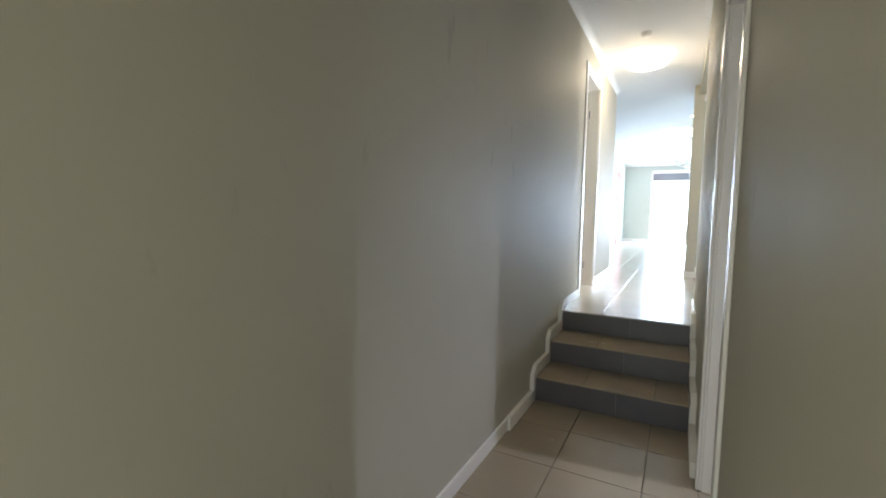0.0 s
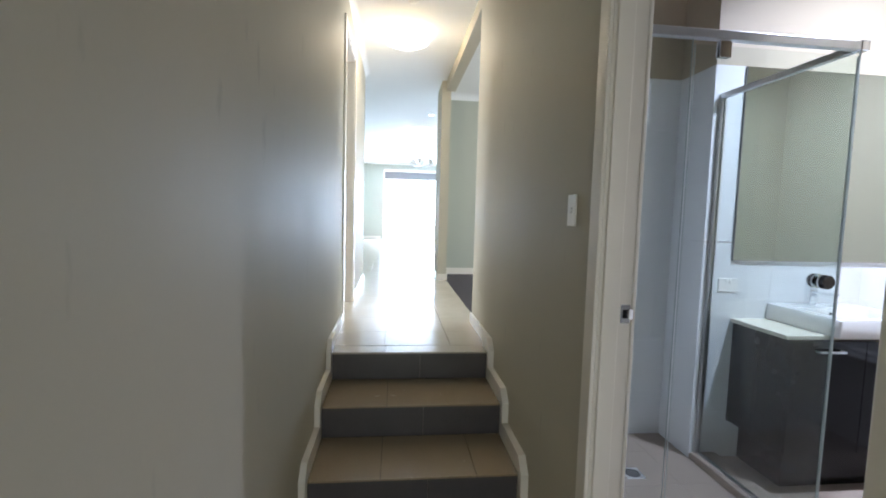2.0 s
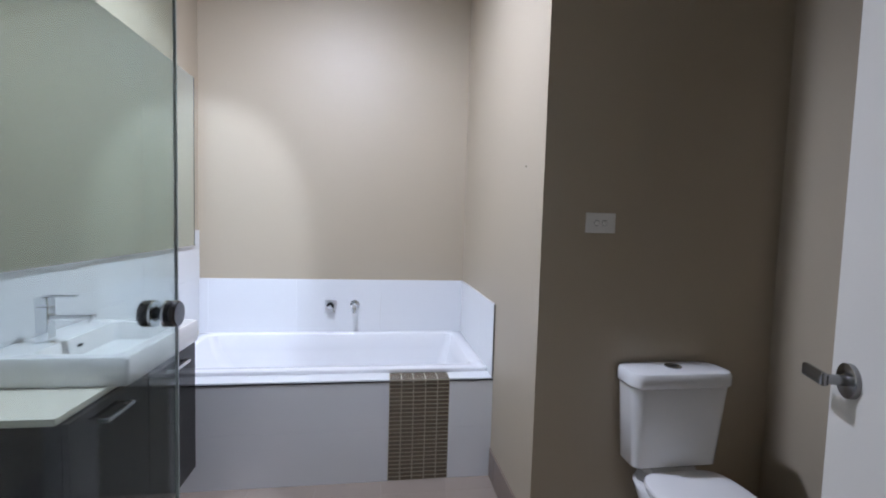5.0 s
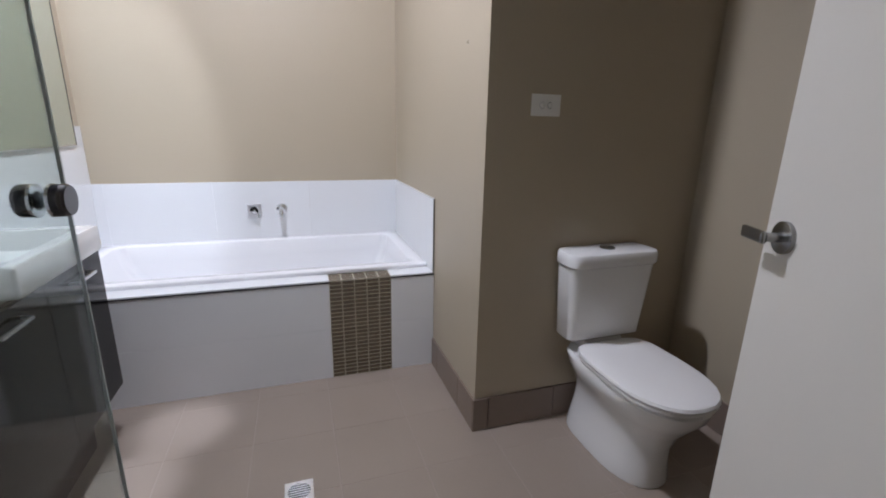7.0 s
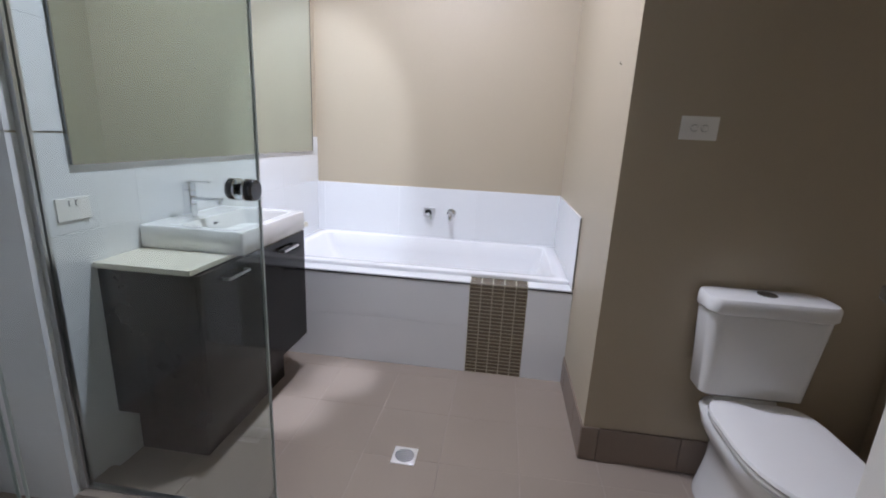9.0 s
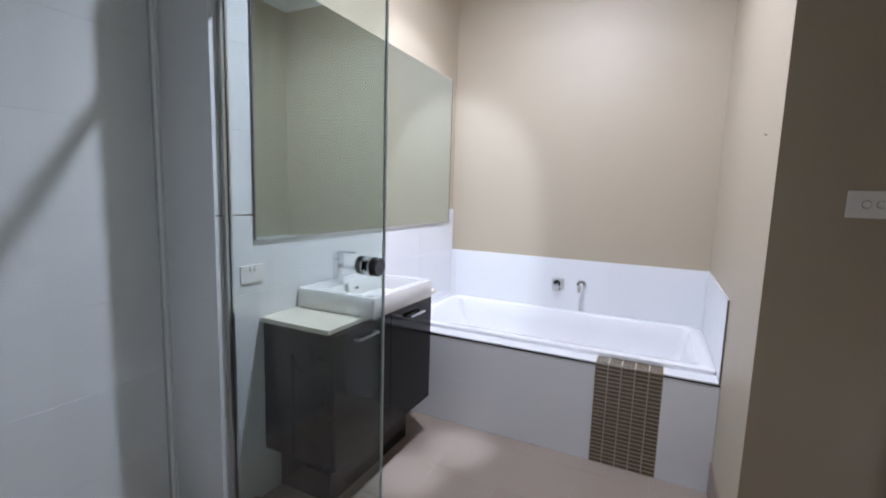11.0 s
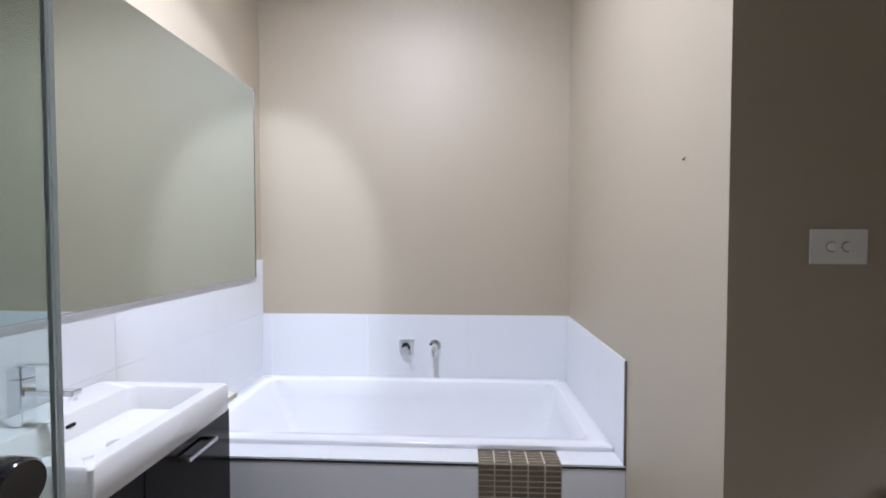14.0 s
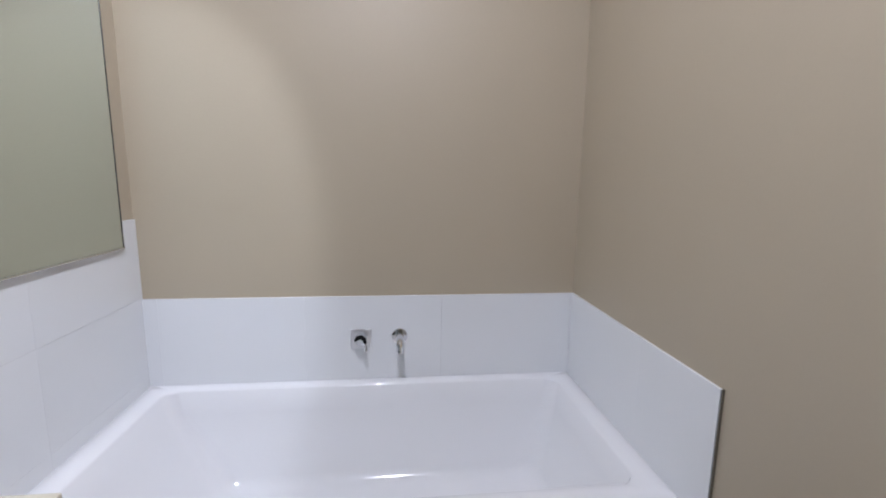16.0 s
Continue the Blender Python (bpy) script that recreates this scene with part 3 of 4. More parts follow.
part("mid_rail", boxes((WX0 + 0.06, WX1 - 0.06, 0.03, 0.06, 1.02, 1.07), bevel=0.003), M_TRIM, slider)
part("pane", boxes((WX0 + 0.06, WX1 - 0.06, 0.043, 0.047, 0.05, H - 0.06)), M_GLASS, slider).visible_shadow = False
blind = empty("roller_blind", (0, FAR - 0.02, UP))
tagged(blind, "grey rolled-up blind at the head of the sliding door", "roller blind")
part("cassette", boxes((WX0 + 0.02, WX1 - 0.02, -0.07, -0.002, H - 0.02, H + 0.07), bevel=0.005), M_TRIM, blind)
part("cloth", boxes((WX0 + 0.05, WX1 - 0.05, -0.03, -0.027, H - 0.26, H - 0.02)), M_BLIND, blind)
part("bottom_bar", boxes((WX0 + 0.05, WX1 - 0.05, -0.036, -0.022, H - 0.275, H - 0.26), bevel=0.003), M_TRIM, blind)

red = empty("door_2", (-1.7, 15.25, UP))
tagged(red, "red painted door in a white frame", "door")
part("leaf", boxes((0.004, 0.036, -0.55, 0.55, 0.0, 2.22), bevel=0.002), M_RED, red)
for r in ((0.0, 0.02, -0.63, -0.555, 0, 2.3), (0.0, 0.02, 0.555, 0.63, 0, 2.3), (0.0, 0.02, -0.555, 0.555, 2.225, 2.3)):
    part("frame_board", boxes(r, bevel=0.003), M_TRIM, red)

for x, y, r in ((0.09, 10.75, 0.20),):
    o = copy_thing(oyster, pose(x, y, CEIL))
    o["label"] = "lit round oyster light on the living room ceiling"
down = empty("recessed_downlight", (0.17, 9.35, CEIL))
tagged(down, "small lit recessed downlight in the white ceiling", "downlight")
part("ring", tube([(0, 0, 0), (0, 0, -0.006), (0, 0, -0.007)], [0.055, 0.052, 0.04], 24), M_PLASTIC, down)
part("lens", tube([(0, 0, -0.004), (0, 0, -0.009)], 0.036, 24), M_BULB, down)

chand = empty("pendant_chandelier", (0.16, 12.0, CEIL))
tagged(chand, "white and glass pendant chandelier hanging in the living room", "chandelier")
part("rod", tube([(0, 0, 0), (0, 0, -0.55)], 0.008, 10), M_CHROME, chand)
part("rose", tube([(0, 0, 0), (0, 0, -0.02), (0, 0, -0.03)], [0.06, 0.06, 0.03], 20), M_CHROME, chand)
part("hub", tube([(0, 0, -0.52), (0, 0, -0.60), (0, 0, -0.64)], [0.03, 0.05, 0.02], 16), M_CHROME, chand, smooth=True)
for k in range(6):
    a = 2 * math.pi * k / 6 + 0.3
    c, s = math.cos(a), math.sin(a)
    arm = part("arm", tube([(0.03 * c, 0.03 * s, -0.58), (0.12 * c, 0.12 * s, -0.64), (0.21 * c, 0.21 * s, -0.62), (0.24 * c, 0.24 * s, -0.58)], 0.007, 8), M_CHROME, chand)
    part("shade", tube([(0.24 * c, 0.24 * s, -0.58), (0.24 * c, 0.24 * s, -0.53), (0.24 * c, 0.24 * s, -0.47)], [0.02, 0.05, 0.055], 14), M_PLASTIC, arm, "white glass shade", smooth=True)
gpo_far = plate_switch("power_outlet", plane_m((0.83, 7.9, 0.95), (1, 0, 0), (0, 0, 1)), 0.115, 0.07, [(-0.03, 0.02, 0.012, 0.018), (0.03, 0.02, 0.012, 0.018)], "white power point on the side room wall", "power point")

# ---- bath ----
TUB_Z = 0.56
bath_hob = tagged(part("bath_surround", boxes((2.598, 2.72, ALCOVE + 0.001, BATH_N - 0.001, 0.0, TUB_Z - T), (2.72, BATH_E - 0.001, ALCOVE + 0.001, BATH_N - 0.001, 0.0, 0.1)), M_GROUT_WHITE),
                  "tiled bath surround with white tiles and brown mosaic strip", "bath surround")
bathtub = empty("bathtub", (2.72, 1.83, TUB_Z))
tagged(bathtub, "glossy white rectangular built-in acrylic bathtub, empty", "bathtub")
X0, X1, Y0, Y1 = 2.70, BATH_E - 0.009, ALCOVE + 0.009, BATH_N - 0.009
rings = [round_rect(X0, X1, Y0, Y1, TUB_Z + 0.001, 0.012), round_rect(X0, X1, Y0, Y1, TUB_Z + 0.018, 0.014), round_rect(X0 + 0.006, X1 - 0.004, Y0 + 0.006, Y1 - 0.006, TUB_Z + 0.024, 0.018),
         round_rect(X0 + 0.065, X1 - 0.05, Y0 + 0.075, Y1 - 0.085, TUB_Z + 0.024, 0.05), round_rect(X0 + 0.073, X1 - 0.058, Y0 + 0.083, Y1 - 0.093, TUB_Z + 0.016, 0.055),
         round_rect(X0 + 0.085, X1 - 0.070, Y0 + 0.10, Y1 - 0.12, TUB_Z - 0.08, 0.06), round_rect(X0 + 0.12, X1 - 0.10, Y0 + 0.17, Y1 - 0.30, TUB_Z - 0.36, 0.09),
         round_rect(X0 + 0.15, X1 - 0.13, Y0 + 0.20, Y1 - 0.34, TUB_Z - 0.395, 0.09), round_rect(X0 + 0.19, X1 - 0.17, Y0 + 0.24, Y1 - 0.38, TUB_Z - 0.40, 0.07)]
shell = part("shell", loft(rings, cap_start=False), M_ACRYLIC, bathtub, smooth=True)
shell.location = (-2.72, -1.83, -TUB_Z)
waste = part("waste", tube([(0.41, 0.5, -0.3985), (0.41, 0.5, -0.394)], [0.03, 0.028], 22), M_CHROME, bathtub, "chrome waste")

mixer = empty("bath_mixer", (BATH_E - T, 2.79, 0.778))
tagged(mixer, "chrome wall mixer with square backplate above the bath", "mixer tap")
part("backplate", boxes((-0.006, 0, -0.044, 0.044, -0.052, 0.040), bevel=0.002), M_SATIN, mixer)
part("body", tube([(-0.006, -0.004, 0.004), (-0.045, -0.004, 0.004), (-0.052, -0.004, 0.004), (-0.055, -0.004, 0.004)], [0.025, 0.025, 0.021, 0.012], 28), M_CHROME, mixer, smooth=True)
part("hood", tube([(-0.056, 0.020, 0.006), (-0.062, 0.010, 0.022), (-0.064, -0.006, 0.026), (-0.062, -0.019, 0.014), (-0.058, -0.023, -0.004)], [0.006, 0.009, 0.010, 0.009, 0.007], 14), M_BLACK, mixer, "dark curved handle", smooth=True)
part("pin", tube([(-0.048, -0.020, -0.008), (-0.054, -0.024, -0.024), (-0.056, -0.025, -0.040)], [0.005, 0.007, 0.009], 12), M_CHROME, mixer, smooth=True)
spout = empty("bath_spout", (BATH_E - T, 2.618, 0.782))
tagged(spout, "chrome round wall bath spout above the bath", "bath spout")
part("flange", tube([(0, 0, 0), (-0.008, 0, 0), (-0.011, 0, 0)], [0.036, 0.036, 0.030], 32), M_CHROME, spout, smooth=True)
part("pipe", tube([(-0.008, 0, 0), (-0.050, 0, -0.001), (-0.074, 0, -0.008), (-0.085, 0, -0.022), (-0.088, 0, -0.044)], [0.019, 0.019, 0.018, 0.017, 0.016], 20), M_CHROME, spout, smooth=True)

# ---- vanity ----
VX0, VX1, VF, VB = 1.565, 2.405, 3.300, BATH_N - T - 0.002
vanity = empty("vanity_cabinet", (VX0, VB, 0))
tagged(vanity, "dark brown woodgrain two-door vanity cabinet under a white basin", "vanity")


def at_vanity(name, bm, m, parent=vanity, label="", **k):
    ob = part(name, bm, m, parent, label, **k)
    if parent is vanity:
        ob.location = (-VX0, -VB, 0)
    return ob


at_vanity("carcass", boxes((VX0, VX1, VF, VB, 0.235, 0.834), bevel=0.0015), M_VANITY)
at_vanity("plinth", boxes((VX0 + 0.09, VX1 - 0.09, VF + 0.08, VB, 0.0, 0.235), bevel=0.0015), M_VANITY)
vm = (VX0 + VX1) / 2
for a, b in ((VX0, vm - 0.0015), (vm + 0.0015, VX1)):
    d = at_vanity("door", boxes((a, b, VF - 0.019, VF - 0.001, 0.235, 0.831), bevel=0.0015), M_VANITY)
    c = a + 0.20 if a < vm - 0.1 else b - 0.20
    h = bmesh.new()
    for r in ((c - 0.075, c + 0.075, VF - 0.05, VF - 0.042, 0.776, 0.788), (c - 0.075, c - 0.067, VF - 0.0425, VF - 0.018, 0.776, 0.788), (c + 0.067, c + 0.075, VF - 0.0425, VF - 0.018, 0.776, 0.788)):
        box_into(h, *r, bevel=0.002)
    part("handle", h, M_ALU, d, "brushed metal bar handle")
at_vanity("benchtop", boxes((1.547, 2.505, VF + 0.002, VB, 0.834, 0.856), bevel=0.003), M_STONE, label="cream stone benchtop")

BX0, BX1, BY0, BY1, BZ = 1.772, 2.325, 3.237, BATH_N - T - 0.002, 0.950
basin = empty("basin", (BX0, BY0, 0.8565))
tagged(basin, "white ceramic rectangular semi-recessed wash basin", "basin")
rings = [round_rect(BX0 + 0.004, BX1 - 0.004, BY0 + 0.004, BY1, 0.857, 0.008), round_rect(BX0, BX1, BY0, BY1, 0.862, 0.010), round_rect(BX0, BX1, BY0, BY1, BZ - 0.006, 0.010),
         round_rect(BX0 + 0.005, BX1 - 0.005, BY0 + 0.005, BY1 - 0.001, BZ, 0.012), round_rect(BX0 + 0.045, BX1 - 0.045, BY0 + 0.045, BY1 - 0.135, BZ, 0.02),
         round_rect(BX0 + 0.049, BX1 - 0.049, BY0 + 0.049, BY1 - 0.139, BZ - 0.005, 0.022), round_rect(BX0 + 0.062, BX1 - 0.062, BY0 + 0.066, BY1 - 0.15, BZ - 0.070, 0.03),
         round_rect(BX0 + 0.09, BX1 - 0.09, BY0 + 0.09, BY1 - 0.17, BZ - 0.080, 0.03)]
b = part("bowl", loft(rings), M_CERAMIC, basin, smooth=True)
b.location = (-BX0, -BY0, -0.8565)
w = part("waste", tube([(0.276, 0.17, 0.0135), (0.276, 0.17, 0.017), (0.276, 0.17, 0.019)], [0.025, 0.024, 0.016], 24), M_CHROME, basin, "chrome waste", smooth=True)
o = part("overflow", boxes((0.261, 0.291, BY1 - 0.15 - BY0 + 0.002, BY1 - 0.142 - BY0, 0.056, 0.066), bevel=0.003), M_BLACK, basin, "dark oval overflow slot")
tap = empty("basin_mixer", (1.975, 3.605, BZ))
tagged(tap, "chrome square basin mixer with flat lever", "mixer tap")
part("body", boxes((-0.021, 0.021, -0.021, 0.021, 0.0, 0.125), bevel=0.003), M_CHROME, tap)
part("cap", boxes((-0.021, 0.021, -0.021, 0.021, 0.127, 0.158), bevel=0.003), M_CHROME, tap)
part("spout", boxes((-0.015, 0.015, -0.155, -0.018, 0.080, 0.096), bevel=0.003), M_CHROME, tap)
part("nozzle", tube([(0, -0.142, 0.081), (0, -0.142, 0.068)], [0.011, 0.010], 16), M_CHROME, tap)
part("lever", boxes((-0.015, 0.015, -0.10, 0.0, 0.158, 0.166), bevel=0.002), M_CHROME, tap)

mirror = empty("wall_mirror", (1.525, BATH_N - T, 1.2))
tagged(mirror, "large frameless wall mirror with thin metal edge strips", "mirror")
ML, MH = 3.445 - 1.525, 1.108
part("glass", boxes((0.004, ML - 0.004, -0.008, -0.001, 0.006, MH)), M_MIRROR, mirror)
part("edge_strip", boxes((0.0, 0.004, -0.011, -0.001, 0.0, MH)), M_STEEL, mirror)
part("edge_strip", boxes((ML - 0.003, ML, -0.010, -0.001, 0.0, MH)), M_STEEL, mirror)
part("bottom_channel", boxes((0.0, ML, -0.013, -0.001, 0.0, 0.0055), bevel=0.001), M_CHROME, mirror)

plate_switch("double_power_outlet", plane_m((1.512, BATH_N - T, 1.055), (1, 0, 0), (0, 0, 1)), 0.122, 0.078, [(-0.012, 0.020, 0.010, 0.016), (0.012, 0.020, 0.010, 0.016)], "white double power point on the tiled wall", "power point")
plate_switch("fan_switch", plane_m((NIB, 1.568, 1.424), (0, -1, 0), (0, 0, 1)), 0.128, 0.082, [(-0.017, 0.0, 0.021, 0), (0.017, 0.0, 0.021, 0)], "white double switch plate above the toilet", "light switch")

# ---- shower ----
GX, GY, GTOP = 1.39, 2.93, 2.145
shower = empty("shower_screen", (GX, GY, 0.04))
tagged(shower, "frameless corner shower screen with aluminium header rail", "shower screen")


def at_shower(name, bm, m, parent=shower, label="", **k):
    ob = part(name, bm, m, parent, label, **k)
    if parent is shower:
        ob.location = (-GX, -GY, -0.04)
    return ob


def pane(name, x0, x1, y0, y1, z0, z1):
    p = at_shower(name, boxes((x0, x1, y0, y1, z0, z1)), M_GLASS, label="clear glass pane")
    p.visible_shadow = False
    return p


ret = pane("return_pane", GX - 0.003, GX + 0.003, GY + 0.004, BATH_N - 0.02, 0.046, GTOP - 0.02)
e1 = part("polished_edge", boxes((GX - 0.0032, GX + 0.0032, GY + 0.001, GY + 0.0038, 0.046, GTOP - 0.02)), M_GLASS_EDGE, ret)
door_pane = pane("door_pane", 0.682, GX - 0.012, GY - 0.003, GY + 0.003, 0.055, GTOP - 0.05)
part("polished_edge", boxes((0.6808, 0.682, GY - 0.0032, GY + 0.0032, 0.055, GTOP - 0.05)), M_GLASS_EDGE, door_pane)
part("polished_edge", boxes((GX - 0.012, GX - 0.0106, GY - 0.0032, GY + 0.0032, 0.055, GTOP - 0.05)), M_GLASS_EDGE, door_pane)
side_pane = pane("side_pane", BATH_W + 0.02, 0.67, GY - 0.003, GY + 0.003, 0.046, GTOP - 0.02)
part("polished_edge", boxes((0.67, 0.6712, GY - 0.0032, GY + 0.0032, 0.046, GTOP - 0.02)), M_GLASS_EDGE, side_pane)
at_shower("header_rail", boxes((BATH_W + T, GX + 0.016, GY - 0.016, GY + 0.016, GTOP - 0.028, GTOP + 0.006), bevel=0.003), M_ALU)
at_shower("header_rail", boxes((GX - 0.014, GX + 0.014, GY + 0.0165, BATH_N - T, GTOP - 0.026, GTOP + 0.004), bevel=0.003), M_ALU)
at_shower("corner_block", boxes((GX - 0.019, GX + 0.019, GY - 0.019, GY + 0.019, GTOP - 0.031, GTOP + 0.009), bevel=0.004), M_CHROME)
at_shower("wall_channel", boxes((GX - 0.015, GX - 0.0035, BATH_N - 0.03, BATH_N - T, 0.042, GTOP - 0.027), (GX + 0.0035, GX + 0.015, BATH_N - 0.03, BATH_N - T, 0.042, GTOP - 0.027), bevel=0.001), M_ALU)
at_shower("wall_channel", boxes((BATH_W + T, BATH_W + T + 0.02, GY - 0.011, GY - 0.0035, 0.042, GTOP - 0.029), (BATH_W + T, BATH_W + T + 0.02, GY + 0.0035, GY + 0.011, 0.042, GTOP - 0.029), bevel=0.001), M_ALU)
for z0, z1 in ((GTOP - 0.095, GTOP - 0.029), (0.043, 0.10)):
    hb = at_shower("pivot_hinge", boxes((0.775, 0.825, GY - 0.013, GY - 0.0035, z0, z1), (0.775, 0.825, GY + 0.0035, GY + 0.013, z0, z1), bevel=0.005), M_CHROME, label="chrome pivot hinge clamp")
at_shower("sill_channel", boxes((GX - 0.012, GX + 0.012, GY + 0.002, BATH_N - 0.03, 0.0405, 0.0455)), M_ALU)
for s in (1, -1):
    kn = at_shower("knob", tube([(1.305, GY + s * 0.0035, 1.19), (1.305, GY + s * 0.010, 1.19), (1.305, GY + s * 0.012, 1.19), (1.305, GY + s * 0.034, 1.19), (1.305, GY + s * 0.038, 1.19)],
                                [0.013, 0.013, 0.029, 0.029, 0.026], 30), M_KNOB, label="black and chrome round door knob", smooth=True)
    part("chrome_ring", tube([(1.305, GY + s * 0.0105, 1.19), (1.305, GY + s * 0.0155, 1.19)], 0.0298, 30), M_CHROME, kn)

shower_hob = tagged(part("shower_hob", boxes((1.345, 1.50, 2.855, BATH_N - T - 0.001, 0.0, 0.032), (BATH_W + T + 0.001, 1.344, 2.855, 3.0, 0.0, 0.032)), M_GROUT),
                    "low tiled shower hob in brown floor tiles", "shower hob")


def floor_waste(name, x, y, label):
    r = empty(name, (x, y, 0))
    tagged(r, label, "floor drain")
    part("frame", boxes((-0.052, 0.052, -0.052, 0.052, -0.006, 0.0035), bevel=0.002), M_SATIN, r)
    part("dark_well", tube([(0, 0, 0.0030), (0, 0, 0.0042)], 0.041, 28), M_BLACK, r)
    for k in range(-3, 4):
        hw = math.sqrt(0.041 ** 2 - (k * 0.0115) ** 2) - 0.001
        part("bar", boxes((-hw, hw, k * 0.0115 - 0.0018, k * 0.0115 + 0.0018, 0.004, 0.0052), bevel=0.0005), M_SATIN, r)
    return r


floor_waste("floor_drain", 1.816, 2.574, "square chrome floor drain with slotted grate").rotation_euler = (0, 0, radians(90))
floor_waste("floor_drain", 0.91, 3.55, "square chrome floor drain inside the shower").rotation_euler = (0, 0, radians(90))

# ---- toilet ----
TY = 1.258
toilet = empty("toilet", (1.6, TY, 0))
tagged(toilet, "white ceramic close-coupled toilet with lid closed", "toilet")


def at_toilet(name, bm, m, label="", parent=toilet, **k):
    ob = part(name, bm, m, parent, label, **k)
    if parent is toilet:
        ob.location = (-1.6, -TY, 0)
    return ob


at_toilet("pan", loft([d_ring(1.432, 1.925, TY, 0.132, 0.001), d_ring(1.428, 1.925, TY, 0.133, 0.02), d_ring(1.436, 1.915, TY, 0.122, 0.09), d_ring(1.432, 1.90, TY, 0.116, 0.17),
                       d_ring(1.405, 1.89, TY, 0.122, 0.235), d_ring(1.360, 1.89, TY, 0.146, 0.295), d_ring(1.322, 1.91, TY, 0.174, 0.345), d_ring(1.308, 1.93, TY, 0.181, 0.388), d_ring(1.318, 1.925, TY, 0.173, 0.402)]),
          M_CERAMIC, smooth=True)
for s in (1, -1):
    at_toilet("bolt_cap", tube([(1.62, TY + s * 0.113, 0.045), (1.62, TY + s * 0.124, 0.045)], 0.008, 12), M_STEEL)
at_toilet("seat", loft([d_ring(1.306, 1.815, TY, 0.182, 0.4035, square=0.85), d_ring(1.300, 1.818, TY, 0.186, 0.410, square=0.85), d_ring(1.302, 1.818, TY, 0.185, 0.419, square=0.85)]), M_SEAT, smooth=True)
at_toilet("lid", loft([d_ring(1.300, 1.822, TY, 0.186, 0.4215, square=0.85), d_ring(1.296, 1.824, TY, 0.189, 0.430, square=0.85), d_ring(1.302, 1.822, TY, 0.185, 0.440, square=0.85),
                       d_ring(1.33, 1.80, TY, 0.160, 0.446, square=0.85), d_ring(1.42, 1.74, TY, 0.09, 0.448, square=0.85)]), M_SEAT, smooth=True)
at_toilet("hinge_bar", tube([(1.828, TY - 0.09, 0.418), (1.828, TY + 0.09, 0.418)], 0.011, 14), M_SEAT)
at_toilet("neck", boxes((1.83, 1.93, TY - 0.10, TY + 0.10, 0.395, 0.447), bevel=0.012), M_CERAMIC)
CB = NIB - 0.004
at_toilet("cistern", loft([round_rect(1.835, CB, TY - 0.172, TY + 0.172, 0.447, 0.03), round_rect(1.822, CB, TY - 0.182, TY + 0.182, 0.458, 0.03), round_rect(1.800, CB, TY - 0.210, TY + 0.210, 0.776, 0.045),
                           round_rect(1.800, CB, TY - 0.210, TY + 0.210, 0.784, 0.045)]), M_CERAMIC, smooth=True)
at_toilet("cistern_lid", loft([round_rect(1.795, CB, TY - 0.215, TY + 0.215, 0.787, 0.045), round_rect(1.790, CB, TY - 0.221, TY + 0.221, 0.794, 0.048), round_rect(1.790, CB, TY - 0.221, TY + 0.221, 0.832, 0.048),
                               round_rect(1.797, CB, TY - 0.214, TY + 0.214, 0.843, 0.045), round_rect(1.815, CB - 0.008, TY - 0.195, TY + 0.195, 0.8475, 0.035)]), M_CERAMIC, smooth=True)
fb = at_toilet("flush_button", tube([(1.88, TY, 0.846), (1.88, TY, 0.851), (1.88, TY, 0.852)], [0.033, 0.033, 0.030], 28), M_STEEL, "chrome dual flush button", smooth=True)
part("button_split", boxes((1.8795, 1.8805, TY - 0.026, TY + 0.026, 0.8515, 0.8526)), M_BLACK, fb)

# ---- recessed downlight over the vanity ----
dl = empty("bath_downlight", (LAMP.x, LAMP.y, CEIL))
tagged(dl, "small white recessed downlight in the bathroom ceiling", "downlight")
part("ring", tube([(0, 0, 0), (0, 0, -0.006), (0, 0, -0.007)], [0.07, 0.066, 0.055], 24), M_PLASTIC, dl)

# a small nail left in the alcove wall, dark scuffs on the corridor wall
nail = tagged(part("wall_nail", tube([(2.167, ALCOVE, 1.664), (2.167, ALCOVE + 0.006, 1.664), (2.158, ALCOVE + 0.010, 1.666), (2.142, ALCOVE + 0.011, 1.667)], [0.0018, 0.0018, 0.0016, 0.0014], 8), M_STEEL),
              "tiny bent nail sticking out of the painted wall", "nail")

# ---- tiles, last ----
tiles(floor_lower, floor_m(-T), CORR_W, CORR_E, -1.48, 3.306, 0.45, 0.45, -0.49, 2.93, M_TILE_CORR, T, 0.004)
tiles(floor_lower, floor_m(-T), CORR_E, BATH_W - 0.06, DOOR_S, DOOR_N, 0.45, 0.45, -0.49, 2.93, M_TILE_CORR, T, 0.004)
in_tub = lambda x, y: x > 2.72 and y > 1.9
tiles(floor_bath, floor_m(-T), BATH_W - 0.06, BATH_W, DOOR_S, DOOR_N, 0.338, 0.338, 1.80, 2.42, M_TILE_BATH, T, 0.0016)
tiles(floor_bath, floor_m(-T), BATH_W, 2.60, BATH_S, SHOWER_N, 0.338, 0.338, 1.80, 2.42, M_TILE_BATH, T, 0.0016, skip=in_tub)
tiles(floor_upper, floor_m(UP - T), CORR_W - 0.12, 0.27, 4.252, 8.0, 0.45, 0.45, -0.5, 4.60, M_TILE_UP, T, 0.0022)
v, f = [], []
y = 8.0
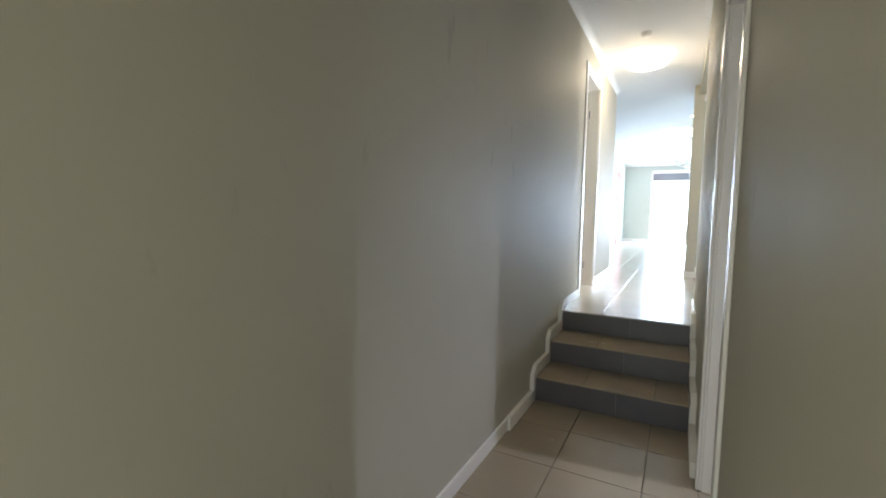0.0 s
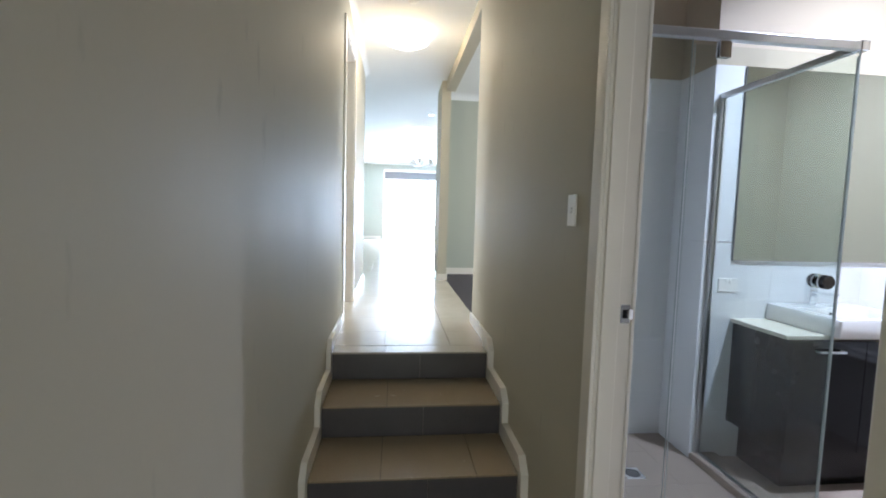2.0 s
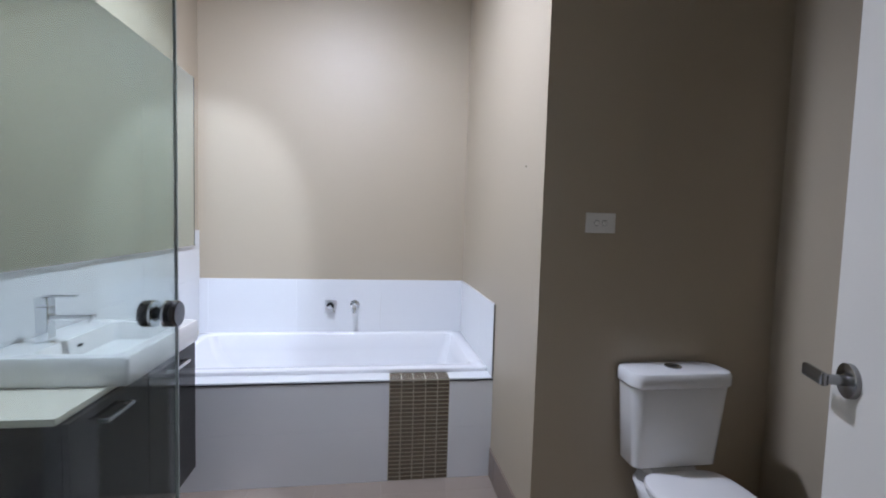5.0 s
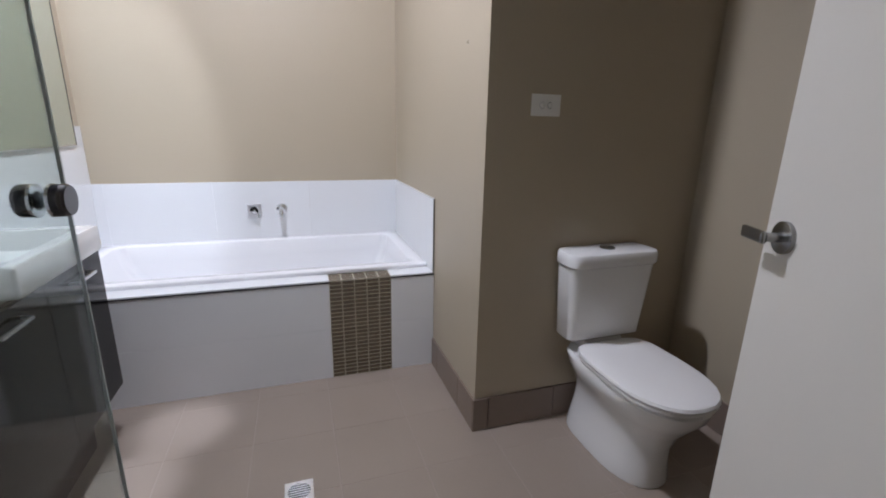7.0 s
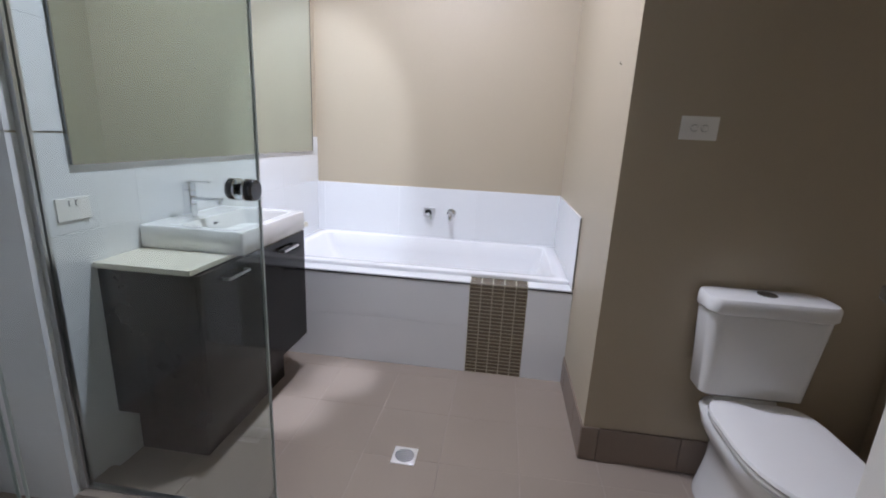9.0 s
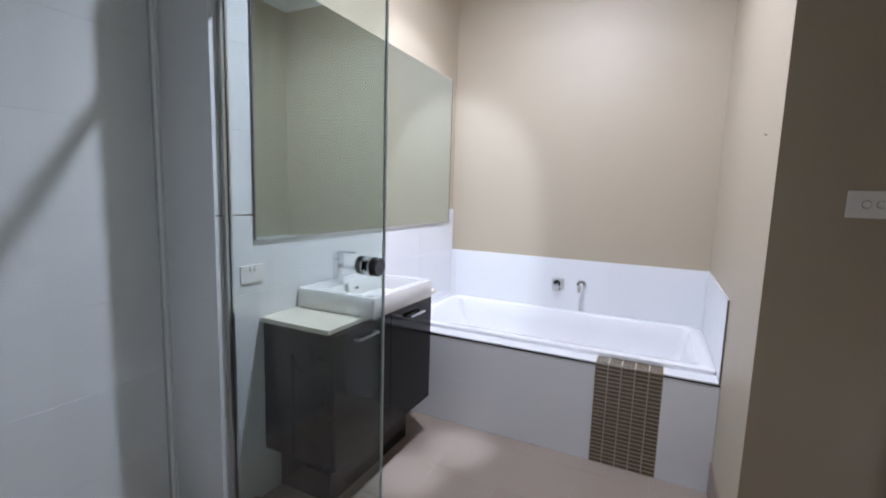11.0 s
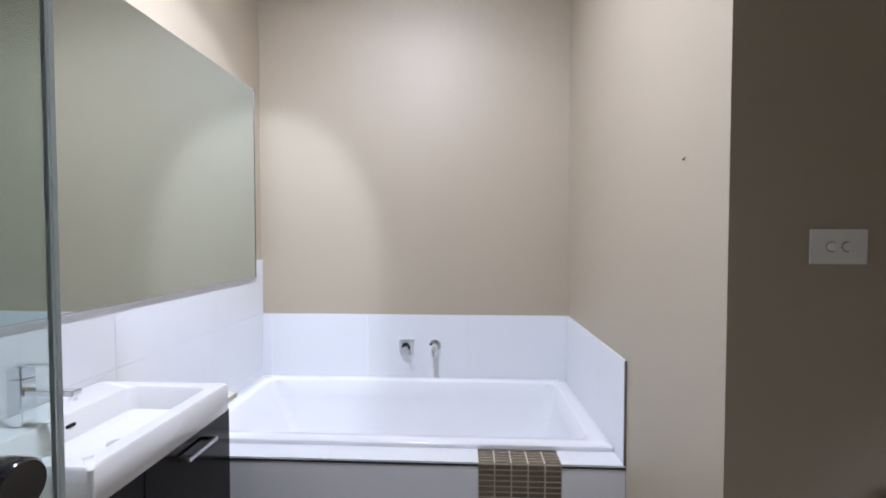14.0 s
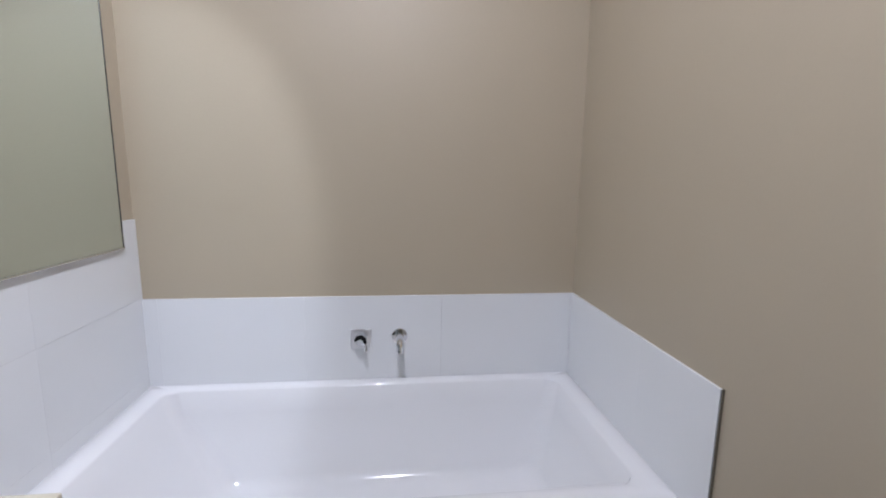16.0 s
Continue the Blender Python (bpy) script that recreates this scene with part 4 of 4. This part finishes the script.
while y < FAR - 0.01:
    x = -1.7
    while x < 4.9:
        a, b, c, d = x + 0.002, min(x + 0.448, 4.9), y + 0.002, min(y + 0.448, FAR)
        n = len(v)
        v += [(a, c, UP - T), (b, c, UP - T), (b, d, UP - T), (a, d, UP - T), (a, c, UP), (b, c, UP), (b, d, UP), (a, d, UP)]
        f += [(n + 4, n + 5, n + 6, n + 7), (n, n + 1, n + 5, n + 4), (n + 1, n + 2, n + 6, n + 5), (n + 2, n + 3, n + 7, n + 6), (n + 3, n, n + 4, n + 7)]
        x += 0.45
    y += 0.45
mesh = bpy.data.meshes.new("living_tiles")
mesh.from_pydata(v, [], f)
mesh.materials.append(M_TILE_UP)
far_tiles = tagged(new("tile_field", mesh), kind="stuff")
far_tiles.parent = floor_upper

wall_n = bpy.data.objects["wall_bath_north"]
wall_e = bpy.data.objects["wall_bath_east"]
wall_a = bpy.data.objects["wall_bath_alcove"]
wall_s = bpy.data.objects["wall_bath_south"]
wall_c = bpy.data.objects["wall_corridor_east"]
N_M = plane_m((0, BATH_N, 0), (1, 0, 0), (0, 0, 1))
tiles(wall_n, N_M, SHOWER_E - T, BATH_E, 0.0, 1.304, 0.6, 0.338, 1.79, 0.296, M_WHITE_TILE, T, 0.0005)
tiles(wall_n, N_M, SHOWER_E - T, 1.524, 1.304, 2.31, 0.6, 0.338, 1.79, 0.296, M_WHITE_TILE, T, 0.0005)
tiles(wall_n, plane_m((0, SHOWER_N, 0), (1, 0, 0), (0, 0, 1)), BATH_W, SHOWER_E - T, 0.0, 2.31, 0.6, 0.338, SHOWER_E - T, 0.296, M_WHITE_TILE, T, 0.0005)
tiles(wall_n, plane_m((SHOWER_E, 0, 0), (0, -1, 0), (0, 0, 1)), -SHOWER_N + T, -BATH_N, 0.0, 2.31, 0.6, 0.338, -BATH_N, 0.296, M_WHITE_TILE, T, 0.0005)
tiles(wall_c, plane_m((BATH_W, 0, 0), (0, 1, 0), (0, 0, 1)), 2.86, SHOWER_N - T, 0.0, 2.31, 0.6, 0.338, SHOWER_N - T, 0.296, M_WHITE_TILE, T, 0.0005)
E_M = plane_m((BATH_E, 0, 0), (0, -1, 0), (0, 0, 1))
tiles(wall_e, E_M, -BATH_N + T, -ALCOVE, 0.5, 0.968, 0.6, 0.47, -3.03, 0.5, M_WHITE_TILE, T, 0.0005)
A_M = plane_m((0, ALCOVE, 0), (-1, 0, 0), (0, 0, 1))
tiles(wall_a, A_M, -BATH_E + T, -2.593, 0.5, 0.968, 0.6, 0.47, -2.95, 0.5, M_WHITE_TILE, T, 0.0005)
edge_trim = part("tile_trim", boxes((2.588, 2.5925, ALCOVE + 0.0005, ALCOVE + 0.0095, TUB_Z, 0.969)), M_STEEL, wall_a, "dark metal tile edge trim")
# bath front and ledge
MY0, MY1 = 2.058, 2.384
F_M = plane_m((2.598, 0, 0), (0, -1, 0), (0, 0, 1))
for a, b in ((-BATH_N + T, -MY1), (-MY0, -ALCOVE - 0.001)):
    tiles(bath_hob, F_M, a, b, 0.0, TUB_Z - 0.015, 1.4, 0.288, -MY1, 0.0, M_WHITE_TILE, T, 0.0005)
for a, b in ((MY1, BATH_N - T), (ALCOVE + 0.001, MY0)):
    tiles(bath_hob, floor_m(TUB_Z - T), 2.591, 2.70, a, b, 0.2, 0.6, 2.59, MY1, M_WHITE_TILE, T, 0.0005)
# black strip stands in for the shade under the ledge tiles
part("edge_trim", boxes((2.5878, 2.5975, MY1, BATH_N - T, TUB_Z - 0.0145, TUB_Z - 0.0085), (2.5878, 2.5975, ALCOVE + 0.001, MY0, TUB_Z - 0.0145, TUB_Z - 0.0085)), M_BLACK, bath_hob, "thin black strip drawn as the shadow line under the ledge tiles")
part("mosaic_backing", boxes((2.5925, 2.5979, MY0, MY1, 0.0, TUB_Z - 0.009), (2.5925, 2.70, MY0, MY1, TUB_Z - T + 0.0005, TUB_Z - 0.003)), M_MOSAIC_GROUT, bath_hob)
PU, PV = (MY1 - MY0) / 5, (TUB_Z - 0.006) / 25
tiles(bath_hob, plane_m((2.5926, 0, 0), (0, -1, 0), (0, 0, 1)), -MY1, -MY0, 0.0, TUB_Z - 0.006, PU, PV, -MY1, 0.0, M_MOSAIC, 0.0022, 0.0055, "mosaic_tile")
tiles(bath_hob, floor_m(TUB_Z - 0.0031), 2.591, 2.70, MY0, MY1, PV, PU, 2.591, MY0, M_MOSAIC, 0.0022, 0.0055, "mosaic_tile")
# skirting tiles
SK = 0.163
tiles(wall_a, plane_m((NIB, 0, 0), (0, -1, 0), (0, 0, 1)), -ALCOVE - 0.009, -BATH_S, 0.0, SK, 0.338, SK, -1.75, 0.0, M_SKIRT_TILE, 0.009, 0.003, "skirting_tile")
tiles(wall_a, A_M, -2.59, -NIB, 0.0, SK, 0.338, SK, -2.15, 0.0, M_SKIRT_TILE, 0.009, 0.003, "skirting_tile")
tiles(wall_s, plane_m((0, BATH_S, 0), (-1, 0, 0), (0, 0, 1)), -NIB + 0.009, -BATH_W, 0.0, SK, 0.338, SK, -1.75, 0.0, M_SKIRT_TILE, 0.009, 0.003, "skirting_tile")
tiles(wall_c, plane_m((BATH_W, 0, 0), (0, 1, 0), (0, 0, 1)), BATH_S + 0.009, DOOR_S - 0.07, 0.0, SK, 0.338, SK, 1.4, 0.0, M_SKIRT_TILE, 0.009, 0.003, "skirting_tile")
# shower hob tops
tiles(shower_hob, floor_m(0.032), 1.345, 1.50, 2.855, BATH_N - T, 0.155, 0.338, 1.345, 3.0, M_TILE_BATH, T, 0.003)
tiles(shower_hob, floor_m(0.032), BATH_W + T, 1.345, 2.855, 3.0, 0.338, 0.145, 1.345, 2.855, M_TILE_BATH, T, 0.003)
tiles(shower_hob, plane_m((1.50, 0, 0), (0, 1, 0), (0, 0, 1)), 2.855, BATH_N - T, 0.0, 0.032, 0.338, 0.04, 3.0, 0.0, M_TILE_BATH, 0.006, 0.002)
